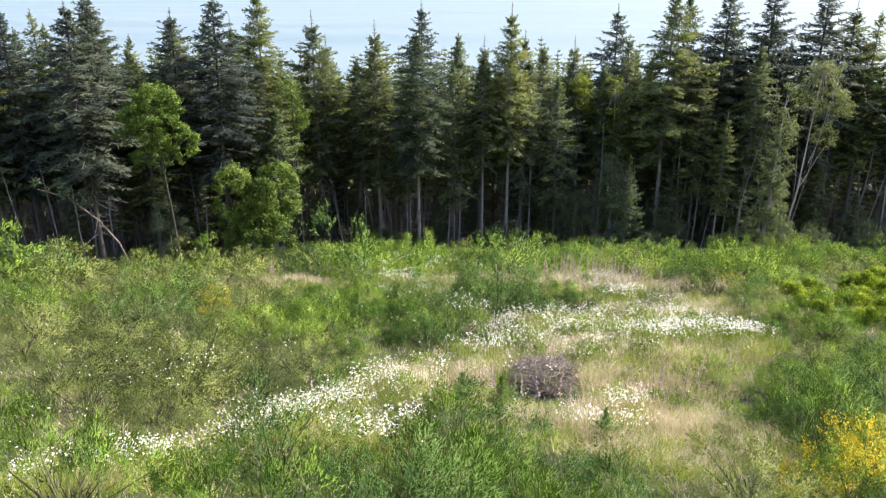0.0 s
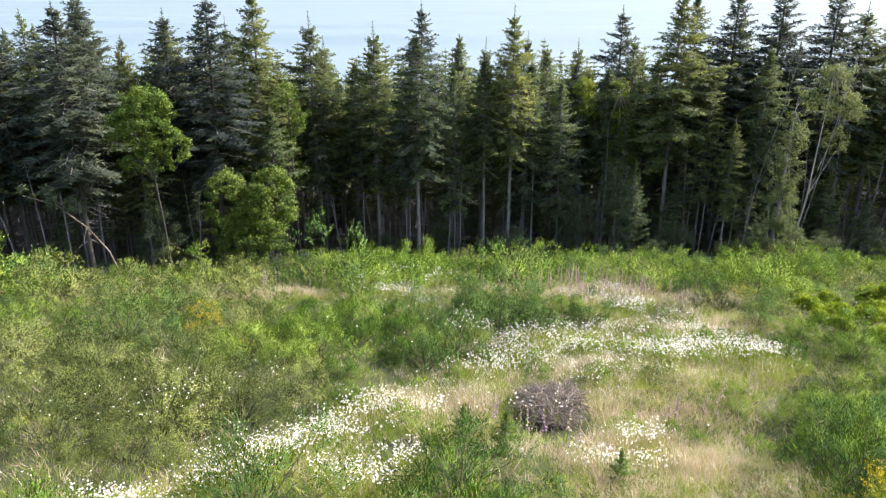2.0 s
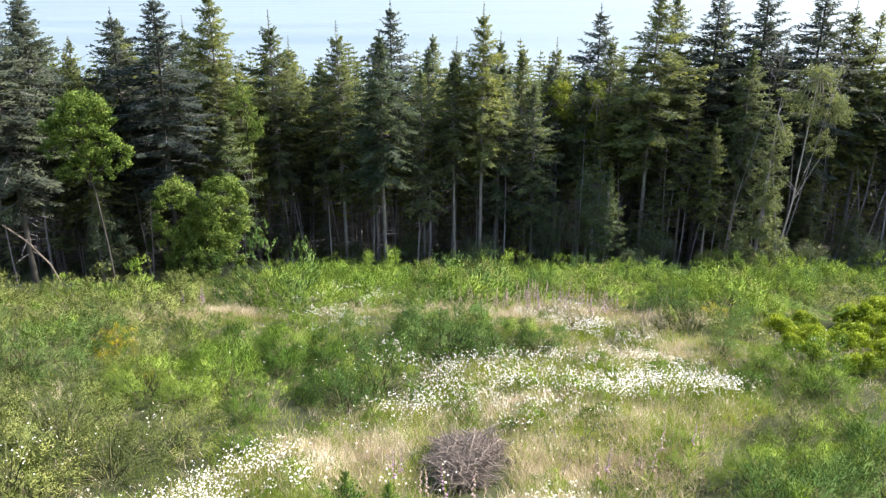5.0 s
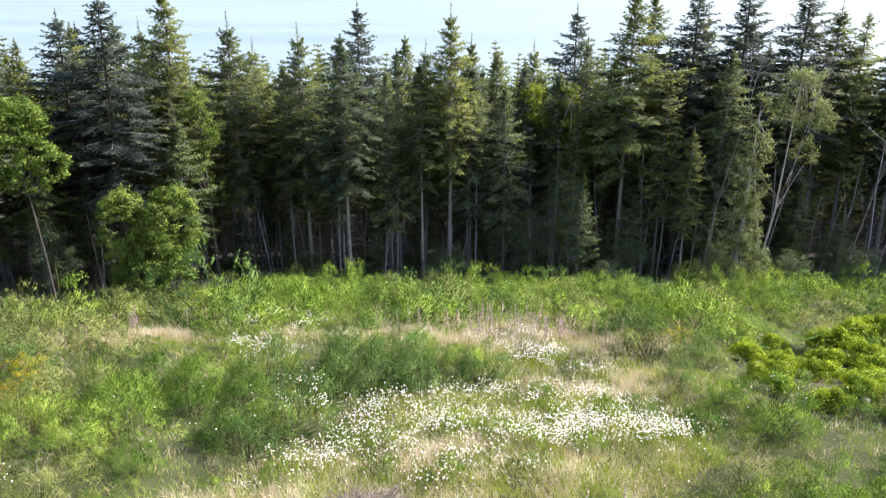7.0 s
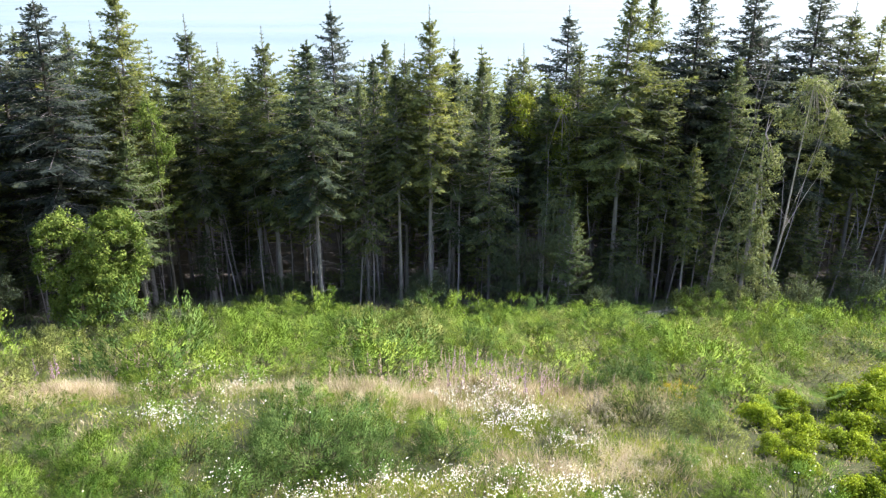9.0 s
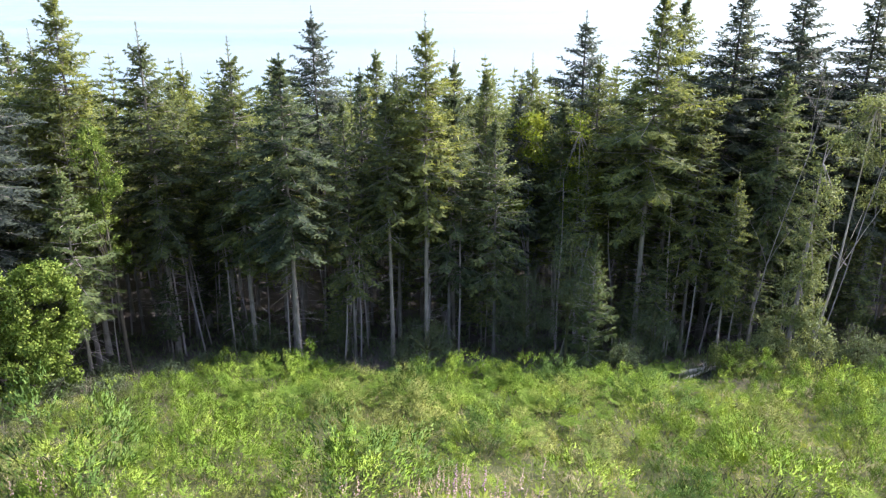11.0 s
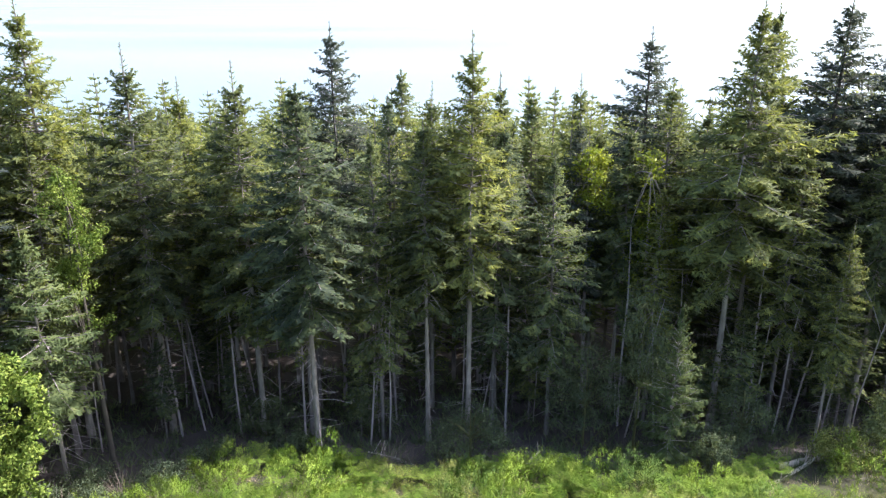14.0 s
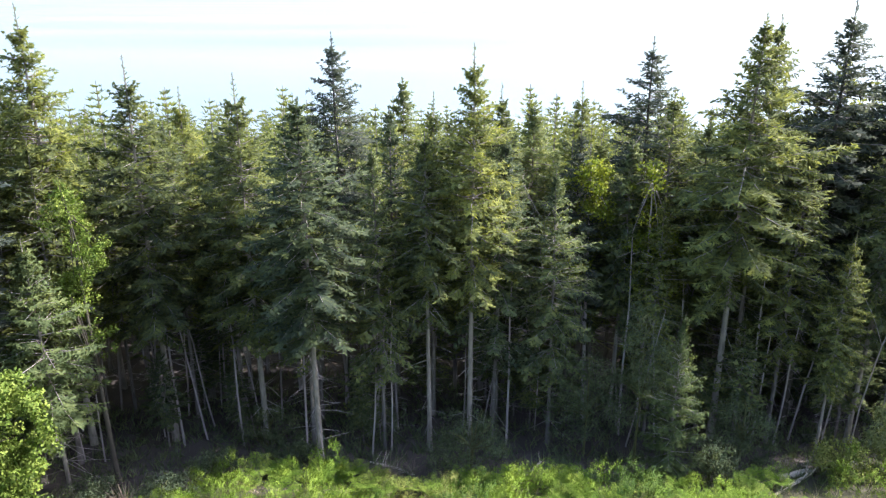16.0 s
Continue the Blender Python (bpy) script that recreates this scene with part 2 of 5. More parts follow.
class Geo:
    """Collects vertices and faces as arrays, with a material slot for each batch."""

    def __init__(self):
        self.v, self.f, self.n, self.count = [], [], [], 0

    def add(self, verts, faces, slot=0, normals=None):
        verts, faces = np.asarray(verts, np.float32).reshape(-1, 3), np.asarray(faces, np.int32)
        self.v.append(verts)
        self.n.append(np.zeros_like(verts) if normals is None else np.asarray(normals, np.float32).reshape(-1, 3))
        self.f.append((faces + self.count, slot))
        self.count += len(verts)
        return self

    def tris(self, a, b, c, slot=0, normals=None):
        """Loose triangles; normals, where given, are those of the soft surface that they lie on."""
        n = len(a)
        if normals is not None:
            turned = ((np.cross(b - a, c - a) * normals).sum(1) < 0)[:, None]
            a, b = np.where(turned, b, a), np.where(turned, a, b)
            normals = np.repeat(normals, 3, 0)
        return self.add(np.stack([a, b, c], 1), np.arange(3 * n).reshape(n, 3), slot, normals)

    def diamonds(self, base, way, across, length, width, slot=0, belly=0.45, normals=None):
        length, width = np.reshape(length, (-1, 1)), np.reshape(width, (-1, 1))
        if normals is not None:
            across = across * np.where((np.cross(across, way) * normals).sum(1) < 0, -1.0, 1.0)[:, None]
            normals = np.repeat(normals, 4, 0)
        mid = base + way * length * belly
        v = np.stack([base, mid + across * width / 2, base + way * length, mid - across * width / 2], 1)
        n = len(base)
        return self.add(v, np.arange(4 * n).reshape(n, 4), slot, normals)

    def tube(self, path, radii, sides=6, slot=0):
        path, radii = np.asarray(path, float), np.asarray(radii, float)
        ahead = np.gradient(path, axis=0)
        ahead /= np.linalg.norm(ahead, axis=1, keepdims=True) + 1e-9
        ref = np.where(np.abs(ahead[:, 2:3]) < 0.9, [[0, 0, 1.0]], [[1.0, 0, 0]])
        u = np.cross(ahead, ref)
        u /= np.linalg.norm(u, axis=1, keepdims=True) + 1e-9
        w = np.cross(ahead, u)
        a = np.arange(sides) * 2 * np.pi / sides
        ring = path[:, None] + radii[:, None, None] * (np.cos(a)[None, :, None] * u[:, None] + np.sin(a)[None, :, None] * w[:, None])
        n, k = len(path), np.arange(sides)
        quads = [np.stack([i * sides + k, i * sides + (k + 1) % sides, (i + 1) * sides + (k + 1) % sides, (i + 1) * sides + k], 1) for i in range(n - 1)]
        self.add(ring, np.concatenate(quads), slot)
        self.add(ring[-1], [list(range(sides))], slot)
        return self

    def moved(self, m, other):
        """Adds a copy of another Geo, moved by the matrix m."""
        m = np.array(m)
        for faces, slot in other.f:
            self.f.append((faces + self.count, slot))
        for v, n in zip(other.v, other.n):
            self.v.append((v @ m[:3, :3].T + m[:3, 3]).astype(np.float32))
            self.n.append((n @ np.linalg.inv(m[:3, :3])).astype(np.float32))
        self.count += other.count
        return self

    def mesh(self, name, materials, smooth=False):
        me = bpy.data.meshes.new(name)
        v = np.concatenate(self.v)
        me.vertices.add(len(v))
        me.vertices.foreach_set("co", v.ravel())
        loops, sizes, slots = np.concatenate([f.ravel() for f, _ in self.f]), [], []
        for f, s in self.f:
            sizes.append(np.full(len(f), f.shape[1]))
            slots.append(np.full(len(f), s))
        sizes, slots = np.concatenate(sizes), np.concatenate(slots)
        me.loops.add(len(loops))
        me.loops.foreach_set("vertex_index", loops.astype(np.int32))
        me.polygons.add(len(sizes))
        me.polygons.foreach_set("loop_start", np.r_[0, np.cumsum(sizes)[:-1]].astype(np.int32))
        me.polygons.foreach_set("material_index", slots.astype(np.int32))
        me.polygons.foreach_set("use_smooth", np.full(len(sizes), smooth))
        for m in materials if isinstance(materials, (list, tuple)) else [materials]:
            me.materials.append(m)
        me.update(calc_edges=True)
        normals = np.concatenate(self.n)
        if np.any(normals):
            me.normals_split_custom_set_from_vertices(unit(normals) * (np.abs(normals).sum(1, keepdims=True) > 0))
        return me


def part(name, geo, mat, parent, label="", smooth=False):
    ob = new(name, geo.mesh(name, mat, smooth))
    ob.parent = parent
    return tagged(ob, label)


def put(ob, m):
    """A copy of a thing at exactly the pose and size m."""
    made = copy_thing(ob, m)
    made.matrix_basis = m
    return made


def unit(v):
    return v / (np.linalg.norm(v, axis=-1, keepdims=True) + 1e-9)


# ---- ground and sea ----
PROFILE_Y = (-3000, -200, -60, 0, 8, 12, 17, 20, 24, 31, 36, 42, 47, 52, 60, 125, 250, 420, 3000)
PROFILE_Z = (40, 36, 24, 13, 11.1, 9.6, 8.0, 7.4, 6.6, 5.1, 3.9, 2.2, 0.8, -0.6, -2.2, -14.5, -40, -62, -70)
SEA_LEVEL = -33.0


def land(x, y):
    """The height of the ground: a hillside that falls to the sea, with soft humps."""
    x, y = np.asarray(x, float), np.asarray(y, float)
    z = np.interp(y, PROFILE_Y, PROFILE_Z)
    near = np.exp(-((y - 25) / 45) ** 2)
    z = z + near * (0.16 * np.sin(x * 0.55 + 1.0) * np.cos(y * 0.43) + 0.10 * np.sin(x * 1.3 + y * 0.9))
    return z + 0.9 * np.exp(-(((x - 2) / 9) ** 2 + ((y - 33) / 6) ** 2)) * 0.35


def landz(x, y):
    return float(land(x, y))


def build_ground():
    xs = np.unique(np.r_[np.linspace(-3000, -80, 14), np.linspace(-80, -34, 20), np.arange(-34, 40, 0.8), np.linspace(40, 90, 20), np.linspace(90, 3000, 14)])
    ys = np.unique(np.r_[np.linspace(-3000, -60, 12), np.linspace(-60, 4, 24), np.arange(4, 58, 0.8), np.linspace(58, 150, 40), np.linspace(150, 420, 24), (800, 1600, 3000)])
    x, y = np.meshgrid(xs, ys)
    z = land(x, y) + np.where((np.abs(x) < 60) & (y < 70) & (y > -20), RNG.normal(0, 0.035, x.shape), 0)
    v = np.stack([x, y, z], -1).reshape(-1, 3)
    nx, ny = len(xs), len(ys)
    i = (np.arange(ny - 1)[:, None] * nx + np.arange(nx - 1)).ravel()
    ob = new("ground", Geo().add(v, np.stack([i, i + 1, i + nx + 1, i + nx], 1)).mesh("ground", soil_material(), True))
    tagged(ob, "sloping clearing soil with moss, litter and dry grass", "ground", kind="structure")
    g = Geo()
    xs, ys = np.linspace(-4800, 4800, 30), np.r_[np.linspace(180, 900, 20), np.linspace(1000, 4900, 30)]
    x, y = np.meshgrid(xs, ys)
    nx = len(xs)
    i = (np.arange(len(ys) - 1)[:, None] * nx + np.arange(nx - 1)).ravel()
    g.add(np.stack([x, y, 0 * x + SEA_LEVEL], -1), np.stack([i, i + 1, i + nx + 1, i + nx], 1))
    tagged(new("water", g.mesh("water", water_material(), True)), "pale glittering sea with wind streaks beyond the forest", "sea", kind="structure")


build_ground()

# ---- conifers ----


def fir_geo(seed, H=18.0, reach=2.6, base=0.35, whorls=26, per=6, lift=(-18, 42), droop=0.10, leader=0.9, fine=0.86, one_side=0.0, blade=0.098, twigs=(0.3, 0.62), slope=0.46, girth=0.0072):
    """Trunk, dead lower limbs and needle crown of one conifer that stands at the origin."""
    r = np.random.default_rng(seed)
    trunk, dead, crown = Geo(), Geo(), Geo()
    s = np.linspace(0, 1, 12)
    lean = r.normal(0, 0.012, 2) * H
    wob = r.normal(0, 0.05, (12, 2)).cumsum(0) * 0.4
    path = np.c_[lean[0] * s ** 1.5 + wob[:, 0] * s, lean[1] * s ** 1.5 + wob[:, 1] * s, s * H - 0.25 * (s == 0)]
    rad = (girth * H) * (1 - s) ** 0.8 + 0.012
    rad[0] *= 1.35
    trunk.tube(path, rad, 9)
    at = lambda t: np.array([np.interp(t, s, path[:, k]) for k in range(3)])
    favour = r.uniform(0, 2 * np.pi)
    azim = r.uniform(0, 6)
    for i in range(whorls):
        u = (i + 0.5) / whorls
        u = 0.78 * u + 0.22 * (1 - (1 - u) ** 1.5)
        t = base + (1 - leader / H - base) * u
        k = max(5, int(round(per * (1 - 0.12 * u) + r.normal(0, 0.6))))
        most = min(slope * max(0.0, (1 - t) * H - 0.5 * leader) + 0.13, reach * min(1.0, 0.65 + 2.0 * u))
        for j in range(k):
            azim += 2 * np.pi / k + r.normal(0, 0.35)
            gain = 1 + one_side * np.cos(azim - favour)
            L = most * r.uniform(0.55, 1.12) * gain
            if L < 0.08 or (u < 0.35 and r.random() < 0.16):
                continue
            o = at(min(t + r.normal(0, 0.10 + 0.32 * (1 - u)) / H, 1 - 0.4 * leader / H))
            el = radians(lift[0] + (lift[1] - lift[0]) * u ** 1.2 + 24 * u ** 6 + r.normal(0, 9 + 5 * u))
            out = np.array([np.cos(azim), np.sin(azim), 0.0])
            n = max(5, int(L / 0.14 * fine))
            q = np.linspace(0.12 if L < 1 else 0.2, 1.0, n)[:, None]
            bend = droop * (1 - u)
            spine = o + out * q * L * np.cos(el) + np.array([0, 0, 1.0]) * (q * L * np.sin(el) - bend * L * q ** 2 + 0.5 * bend * L * q ** 4)
            if L > 0.6:
                dead.tube(np.vstack([o, spine[n // 2], spine[-2]]), [0.012 + 0.008 * L, 0.008 + 0.003 * L, 0.004], 4)
            side = np.array([-out[1], out[0], 0.0])
            tl = (0.40 * L * (1 - 0.75 * q[:, 0]) + 0.15 - 0.06 * u).clip(0.09, 0.66) * r.uniform(0.75, 1.15, n)
            sag = -0.14 - 0.42 * (1 - u) * r.uniform(0.4, 1.2)
            for sg in (-1, 1):
                way = unit(out * r.uniform(0.5, 0.9, (n, 1)) + side * sg * r.uniform(0.7, 0.95, (n, 1)) + [0, 0, 1] * r.normal(sag * (1 - 0.6 * u), 0.12 + 0.24 * u, (n, 1)))
                inplane = unit(np.cross(way, [0, 0, 1.0]) + r.normal(0, 0.2 + 0.5 * u, (n, 3)))
                p = spine + r.normal(0, 0.015, (n, 3))
                w = max(blade * 0.5 * (1 - u ** 4), min(0.044, 0.42 * blade)) * r.uniform(0.8, 1.2, (n, 1))
                lit = unit(out * (0.35 + 0.5 * q) + side * sg * 0.25 + [0, 0, 0.75] + r.normal(0, 0.22, (n, 3)))
                crown.tris(p - inplane * w, p + inplane * w, p + way * tl[:, None], 0, lit)
                for f in twigs:
                    for hand in (-1, 1):
                        w2 = unit(way * 0.75 + inplane * hand * 0.75 + [0, 0, 1] * r.normal(-0.12 * (1 - u), 0.16 + 0.3 * u, (n, 1)))
                        o2 = p + way * (tl * f * r.uniform(0.8, 1.2, n))[:, None]
                        x2 = unit(np.cross(w2, r.normal(0, 0.6, (n, 3)) + [0, 0, 1.0])) * w * 0.9
                        crown.tris(o2 - x2, o2 + x2, o2 + w2 * (tl * (0.62 - 0.35 * f) * r.uniform(0.8, 1.2, n) + 0.04)[:, None], 0, lit)
            tip = unit(out * np.cos(el) + [0, 0, 0.15])[None]
            crown.tris(spine[-1:] - side * w[0, 0], spine[-1:] + side * w[0, 0], spine[-1:] + tip * (0.24 - 0.12 * u))
    top = at(1 - leader / H)
    m = 26
    q = r.uniform(0, 1, m)[:, None]
    a = r.uniform(0, 6.28, m)
    way = unit(np.c_[np.cos(a), np.sin(a), r.uniform(0.5, 1.5, m)])
    crown.diamonds(top + (at(1.0) - top) * q, way, unit(np.cross(way, r.normal(0, 1, (m, 3)))), 0.06 + (0.10 + 0.12 * leader) * (1 - q[:, 0]), np.full(m, 0.045))
    for i in range(int(46 * (0.4 + base))):
        t = r.uniform(0.10, base + 0.10)
        a, L = r.uniform(0, 6.28), r.uniform(0.4, 1.7)
        o, out = at(t), np.array([np.cos(a), np.sin(a), 0])
        pts = np.array([o + out * L * k + [0, 0, -0.25 * L * k + r.normal(0, 0.05)] for k in (0, 0.5, 1)])
        dead.tube(pts, [0.017, 0.011, 0.005], 3)
    for f, _ in dead.f:
        trunk.f.append((f + trunk.count, 1))
    trunk.v += dead.v
    trunk.n += dead.n
    return trunk, crown


def conifer(kind, label, needles, wood=None, **shape):
    """One conifer as a thing with trunk, limbs and crown, its height in its name list."""
    ob = tagged(new(kind), label, "tree", "conifers of the forest edge")
    t, c = fir_geo(**shape)
    part("trunk", t, [wood or BARK, THIN_BARK], ob, "", True)
    part("crown", c, needles, ob)
    return ob


def stand(x, y, H, model_height, wide=1.0, turn=None, sink=0.15):
    k = H / model_height
    turn = RNG.uniform(0, 360) if turn is None else turn
    return pose(x, y, landz(x, y) - sink, 0, 0, turn) @ Matrix.Diagonal((k * wide, k * wide, k, 1))


def plant(kinds, rows):
    """Sets the models, each first itself and then as copies, at rows of x, y, height, model, width."""
    used = set()
    for x, y, H, n, wide in rows:
        ob, h = kinds[n]
        if n in used:
            put(ob, stand(x, y, H, h, wide))
        else:
            ob.matrix_basis = stand(x, y, H, h, wide)
            used.add(n)


EDGE = {
    "open": (conifer("fir_tree", "tall open fir with bare grey lower trunk", FIR, seed=11, H=18, reach=2.15, base=0.41, whorls=27, per=7, lift=(-22, 24), one_side=0.15, leader=1.1), 18),
    "dense": (conifer("spruce_tree", "dense drooping dark green spruce with bare trunk", SPRUCE, seed=23, H=16, reach=2.1, base=0.42, whorls=28, per=7, lift=(-30, 18), droop=0.16, leader=0.4), 16),
    "broad": (conifer("fir_tree", "broad old fir with sunlit yellow-green boughs", FIR, seed=31, H=18, reach=3.0, base=0.41, whorls=28, per=7, lift=(-16, 24), one_side=0.22, leader=0.6), 18),
    "spire": (conifer("fir_tree", "slender fir with a long thin leader", FIR, seed=47, H=17.5, reach=2.0, base=0.34, whorls=28, per=7, lift=(-24, 26), leader=1.3), 17.5),
    "dark": (conifer("spruce_tree", "tall layered spruce standing behind others, darkened as in shade", SHADED_SPRUCE, SHADED_BARK, seed=53, H=19, reach=2.4, base=0.34, whorls=27, per=7, lift=(-18, 14), droop=0.05, leader=0.9), 19),
    "bare": (conifer("fir_tree", "slim fir with a long bare grey trunk", FIR, seed=43, H=15, reach=1.9, base=0.50, whorls=22, per=7, lift=(-26, 26), leader=0.7), 15),
    "shaded": (conifer("spruce_tree", "dense spruce with trunk and needles darkened as in shade", SHADED_SPRUCE, SHADED_BARK, seed=29, H=16, reach=2.1, base=0.36, whorls=28, per=7, lift=(-28, 20), droop=0.14, leader=0.6), 16),
    "halfgrown": (conifer("young_fir", "blue-green fir with drooping boughs above a bare trunk", YOUNG_FIR, seed=63, H=11, reach=2.5, base=0.36, whorls=22, per=7, lift=(-14, 36), leader=0.6, blade=0.085), 11),
    "young": (conifer("young_fir", "young blue-green fir with boughs to the ground", YOUNG_FIR, seed=61, H=10, reach=2.4, base=0.08, whorls=26, per=6, lift=(-4, 38), leader=0.5, blade=0.075), 10),
}
plant(EDGE, [(4.7, 53.5, 18.2, "open", 0.95), (6.2, 58, 17.2, "open", 0.9), (-1.7, 51.4, 16.0, "dense", 1.15),
             (-1.6, 60, 19.5, "dark", 1.0), (-4.7, 54.3, 17.2, "spire", 1.1), (-9.1, 54.6, 17.9, "spire", 1.15), (-12.7, 54, 19.7, "open", 1.0),
             (-9.3, 60.5, 17.1, "spire", 1.0), (1.2, 66, 18.1, "dense", 0.9), (3.0, 58, 16.7, "spire", 0.9), (8.1, 62.5, 16.5, "dense", 1.05)])
plant({k: EDGE[k] for k in ("broad", "halfgrown", "young", "shaded", "bare")}, [(2.9, 53.4, 14.8, "bare", 1.0), (-20.7, 43, 15.5, "shaded", 1.35), (16.1, 54.6, 19.4, "broad", 1.08), (-10.9, 48.4, 11.0, "halfgrown", 1.0), (12.7, 50.2, 7.8, "young", 0.66)])
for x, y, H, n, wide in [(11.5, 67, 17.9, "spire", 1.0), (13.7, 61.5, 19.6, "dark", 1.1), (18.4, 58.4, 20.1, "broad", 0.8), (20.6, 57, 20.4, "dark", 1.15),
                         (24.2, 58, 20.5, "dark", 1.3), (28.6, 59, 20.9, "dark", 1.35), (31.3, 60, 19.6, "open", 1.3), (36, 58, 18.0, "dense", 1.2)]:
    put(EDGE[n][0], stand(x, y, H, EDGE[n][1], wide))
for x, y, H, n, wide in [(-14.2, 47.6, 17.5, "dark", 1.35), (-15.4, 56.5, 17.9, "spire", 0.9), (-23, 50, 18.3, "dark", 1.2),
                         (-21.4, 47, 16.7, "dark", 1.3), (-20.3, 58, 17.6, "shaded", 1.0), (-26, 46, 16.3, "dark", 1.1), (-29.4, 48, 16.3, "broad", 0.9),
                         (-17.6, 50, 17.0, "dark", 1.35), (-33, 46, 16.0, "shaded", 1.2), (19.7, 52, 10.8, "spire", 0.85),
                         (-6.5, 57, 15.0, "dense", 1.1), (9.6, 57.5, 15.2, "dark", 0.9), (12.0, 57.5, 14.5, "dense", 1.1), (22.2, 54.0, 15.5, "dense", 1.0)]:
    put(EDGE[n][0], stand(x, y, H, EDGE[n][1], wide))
sapling = conifer("fir_sapling", "knee-high feathery green fir sapling in the grass", FERN, seed=67, H=5.2, reach=1.9, base=0.06, whorls=13, per=5, lift=(10, 50), leader=0.7, blade=0.07, slope=0.5, fine=0.6)
tagged(sapling, "", "sapling", "fir saplings")
for n, (x, y, H) in enumerate(((0.45, 15.4, 1.0), (1.3, 14.6, 1.1), (3.3, 13.2, 0.9))):
    m = stand(x, y, H, 5.2, 1.0, sink=0.02)
    if n:
        put(sapling, m)
    else:
        sapling.matrix_basis = m


def edge_line(x):
    """Where the forest begins, by x."""
    return np.interp(x, (-60, -26, -19, -14, -9, 7, 13, 20, 30, 60), (38, 43, 43.5, 48, 52.5, 53, 52, 53.5, 52, 48))


def scrub_end(x):
    """Where the scrub gives way to bare shaded ground, by x."""
    return np.interp(x, (-60, -30, -9.8, -7.6, -6.2, -4.6, -1, 3, 8, 12, 20, 30, 60), (36, 38.5, 41.6, 44.4, 46.8, 49.2, 49.8, 49.0, 49.0, 48.6, 49.4, 50.0, 46))


# ---- inner forest: slim trees in the shade behind the edge ----
def inner_kinds(tag, **rough):
    return [(conifer("slim_fir", label, needles, SLIM_BARK, seed=seed + tag, H=H, reach=reach, base=base, per=6, leader=leader, slope=0.38, lift=(-22, 38), girth=0.0056, **rough), H) for label, needles, seed, H, reach, base, leader in (
        ("slim forest fir, bare below a narrow crown", FIR, 71, 16.5, 2.1, 0.33, 0.6), ("slim dark forest spruce with dead lower limbs", SPRUCE, 73, 16, 2.1, 0.30, 0.5),
        ("slim yellow-green forest fir with dead lower limbs", FIR, 79, 17, 2.15, 0.36, 0.5))]


INNER = inner_kinds(0, fine=0.66, blade=0.125, twigs=(0.45,), whorls=28)
OUTER = inner_kinds(20, fine=0.40, blade=0.20, twigs=(0.45,), whorls=22)
taken = [Vector(o.matrix_basis.translation.xy) for o in scene.objects if o.parent is None and o.get("category") == "tree"]
begun = set()
for gx in np.arange(-42, 50, 3.0):
    for gy in np.arange(0, 27, 3.1):
        x, y = gx + RNG.uniform(-1.2, 1.2), edge_line(gx) + 2.2 + gy + RNG.uniform(-1.2, 1.2)
        if y > 61.5 or (23 < x < 37 and y < 57.5) or any((p - Vector((x, y))).length < 1.7 for p in taken):
            continue
        H = RNG.uniform(13.2, 17.2) if gy > 2 else RNG.uniform(11, 15)
        n = int(RNG.integers(3))
        kinds = INNER if -17 < x < 26 and gy < 8 else OUTER
        m = stand(x, y, H, kinds[n][1], RNG.uniform(1.0, 1.4))
        if (n, kinds is INNER) in begun:
            put(kinds[n][0], m)
        else:
            kinds[n][0].matrix_basis = m
            begun.add((n, kinds is INNER))

for n in range(56):
    x = RNG.uniform(-24, 32) if n < 36 else RNG.uniform(13, 33)
    y = edge_line(x) + RNG.uniform(1.0, 9)
    tagged(put(OUTER[1][0], stand(x, y, RNG.uniform(3.5, 7.5), 16, RNG.uniform(1.3, 1.9))), "small shaded spruce below the tall trees", "tree", "shaded understorey spruces")
for n, (x, y, H) in enumerate([(22.5, 61, 18.8), (26.4, 61, 18.4), (33.5, 60, 18.8), (37.5, 58, 18.4), (-24.8, 52.5, 17.2), (-19.0, 54.5, 17.2),
                               (-27.6, 53, 17.6), (-17.6, 59, 18.2), (-31.5, 51, 17.0), (-36, 48, 16.5), (40.5, 56, 18.2)]):
    put(OUTER[n % 3][0], stand(x, y, H, OUTER[n % 3][1], 1.35))

# low dark growth on the forest floor
g, n = Geo(), 39000
p = np.c_[RNG.uniform(-30, 38, n), np.zeros(n)]
p = p[: n // 13].repeat(13, 0) + RNG.normal(0, 0.16, (n, 2))
s = (RNG.random(n // 13) ** 1.3).repeat(13)
p[:, 1] += scrub_end(p[:, 0]) * (1 - s) + (edge_line(p[:, 0]) + 12) * s
o = np.c_[p, land(p[:, 0], p[:, 1]) - 0.02]
way = unit(np.c_[RNG.normal(0, 0.7, (n, 2)), np.ones(n)])
x = unit(np.cross(way, RNG.normal(0, 1, (n, 3)))) * 0.022
g.tris(o - x, o + x, o + way * RNG.uniform(0.25, 0.85, (n, 1)))
tagged(new("forest_undergrowth", g.mesh("forest_undergrowth", DARKLEAF)), "sparse dark ferns and twigs on the forest floor", "undergrowth", kind="stuff")

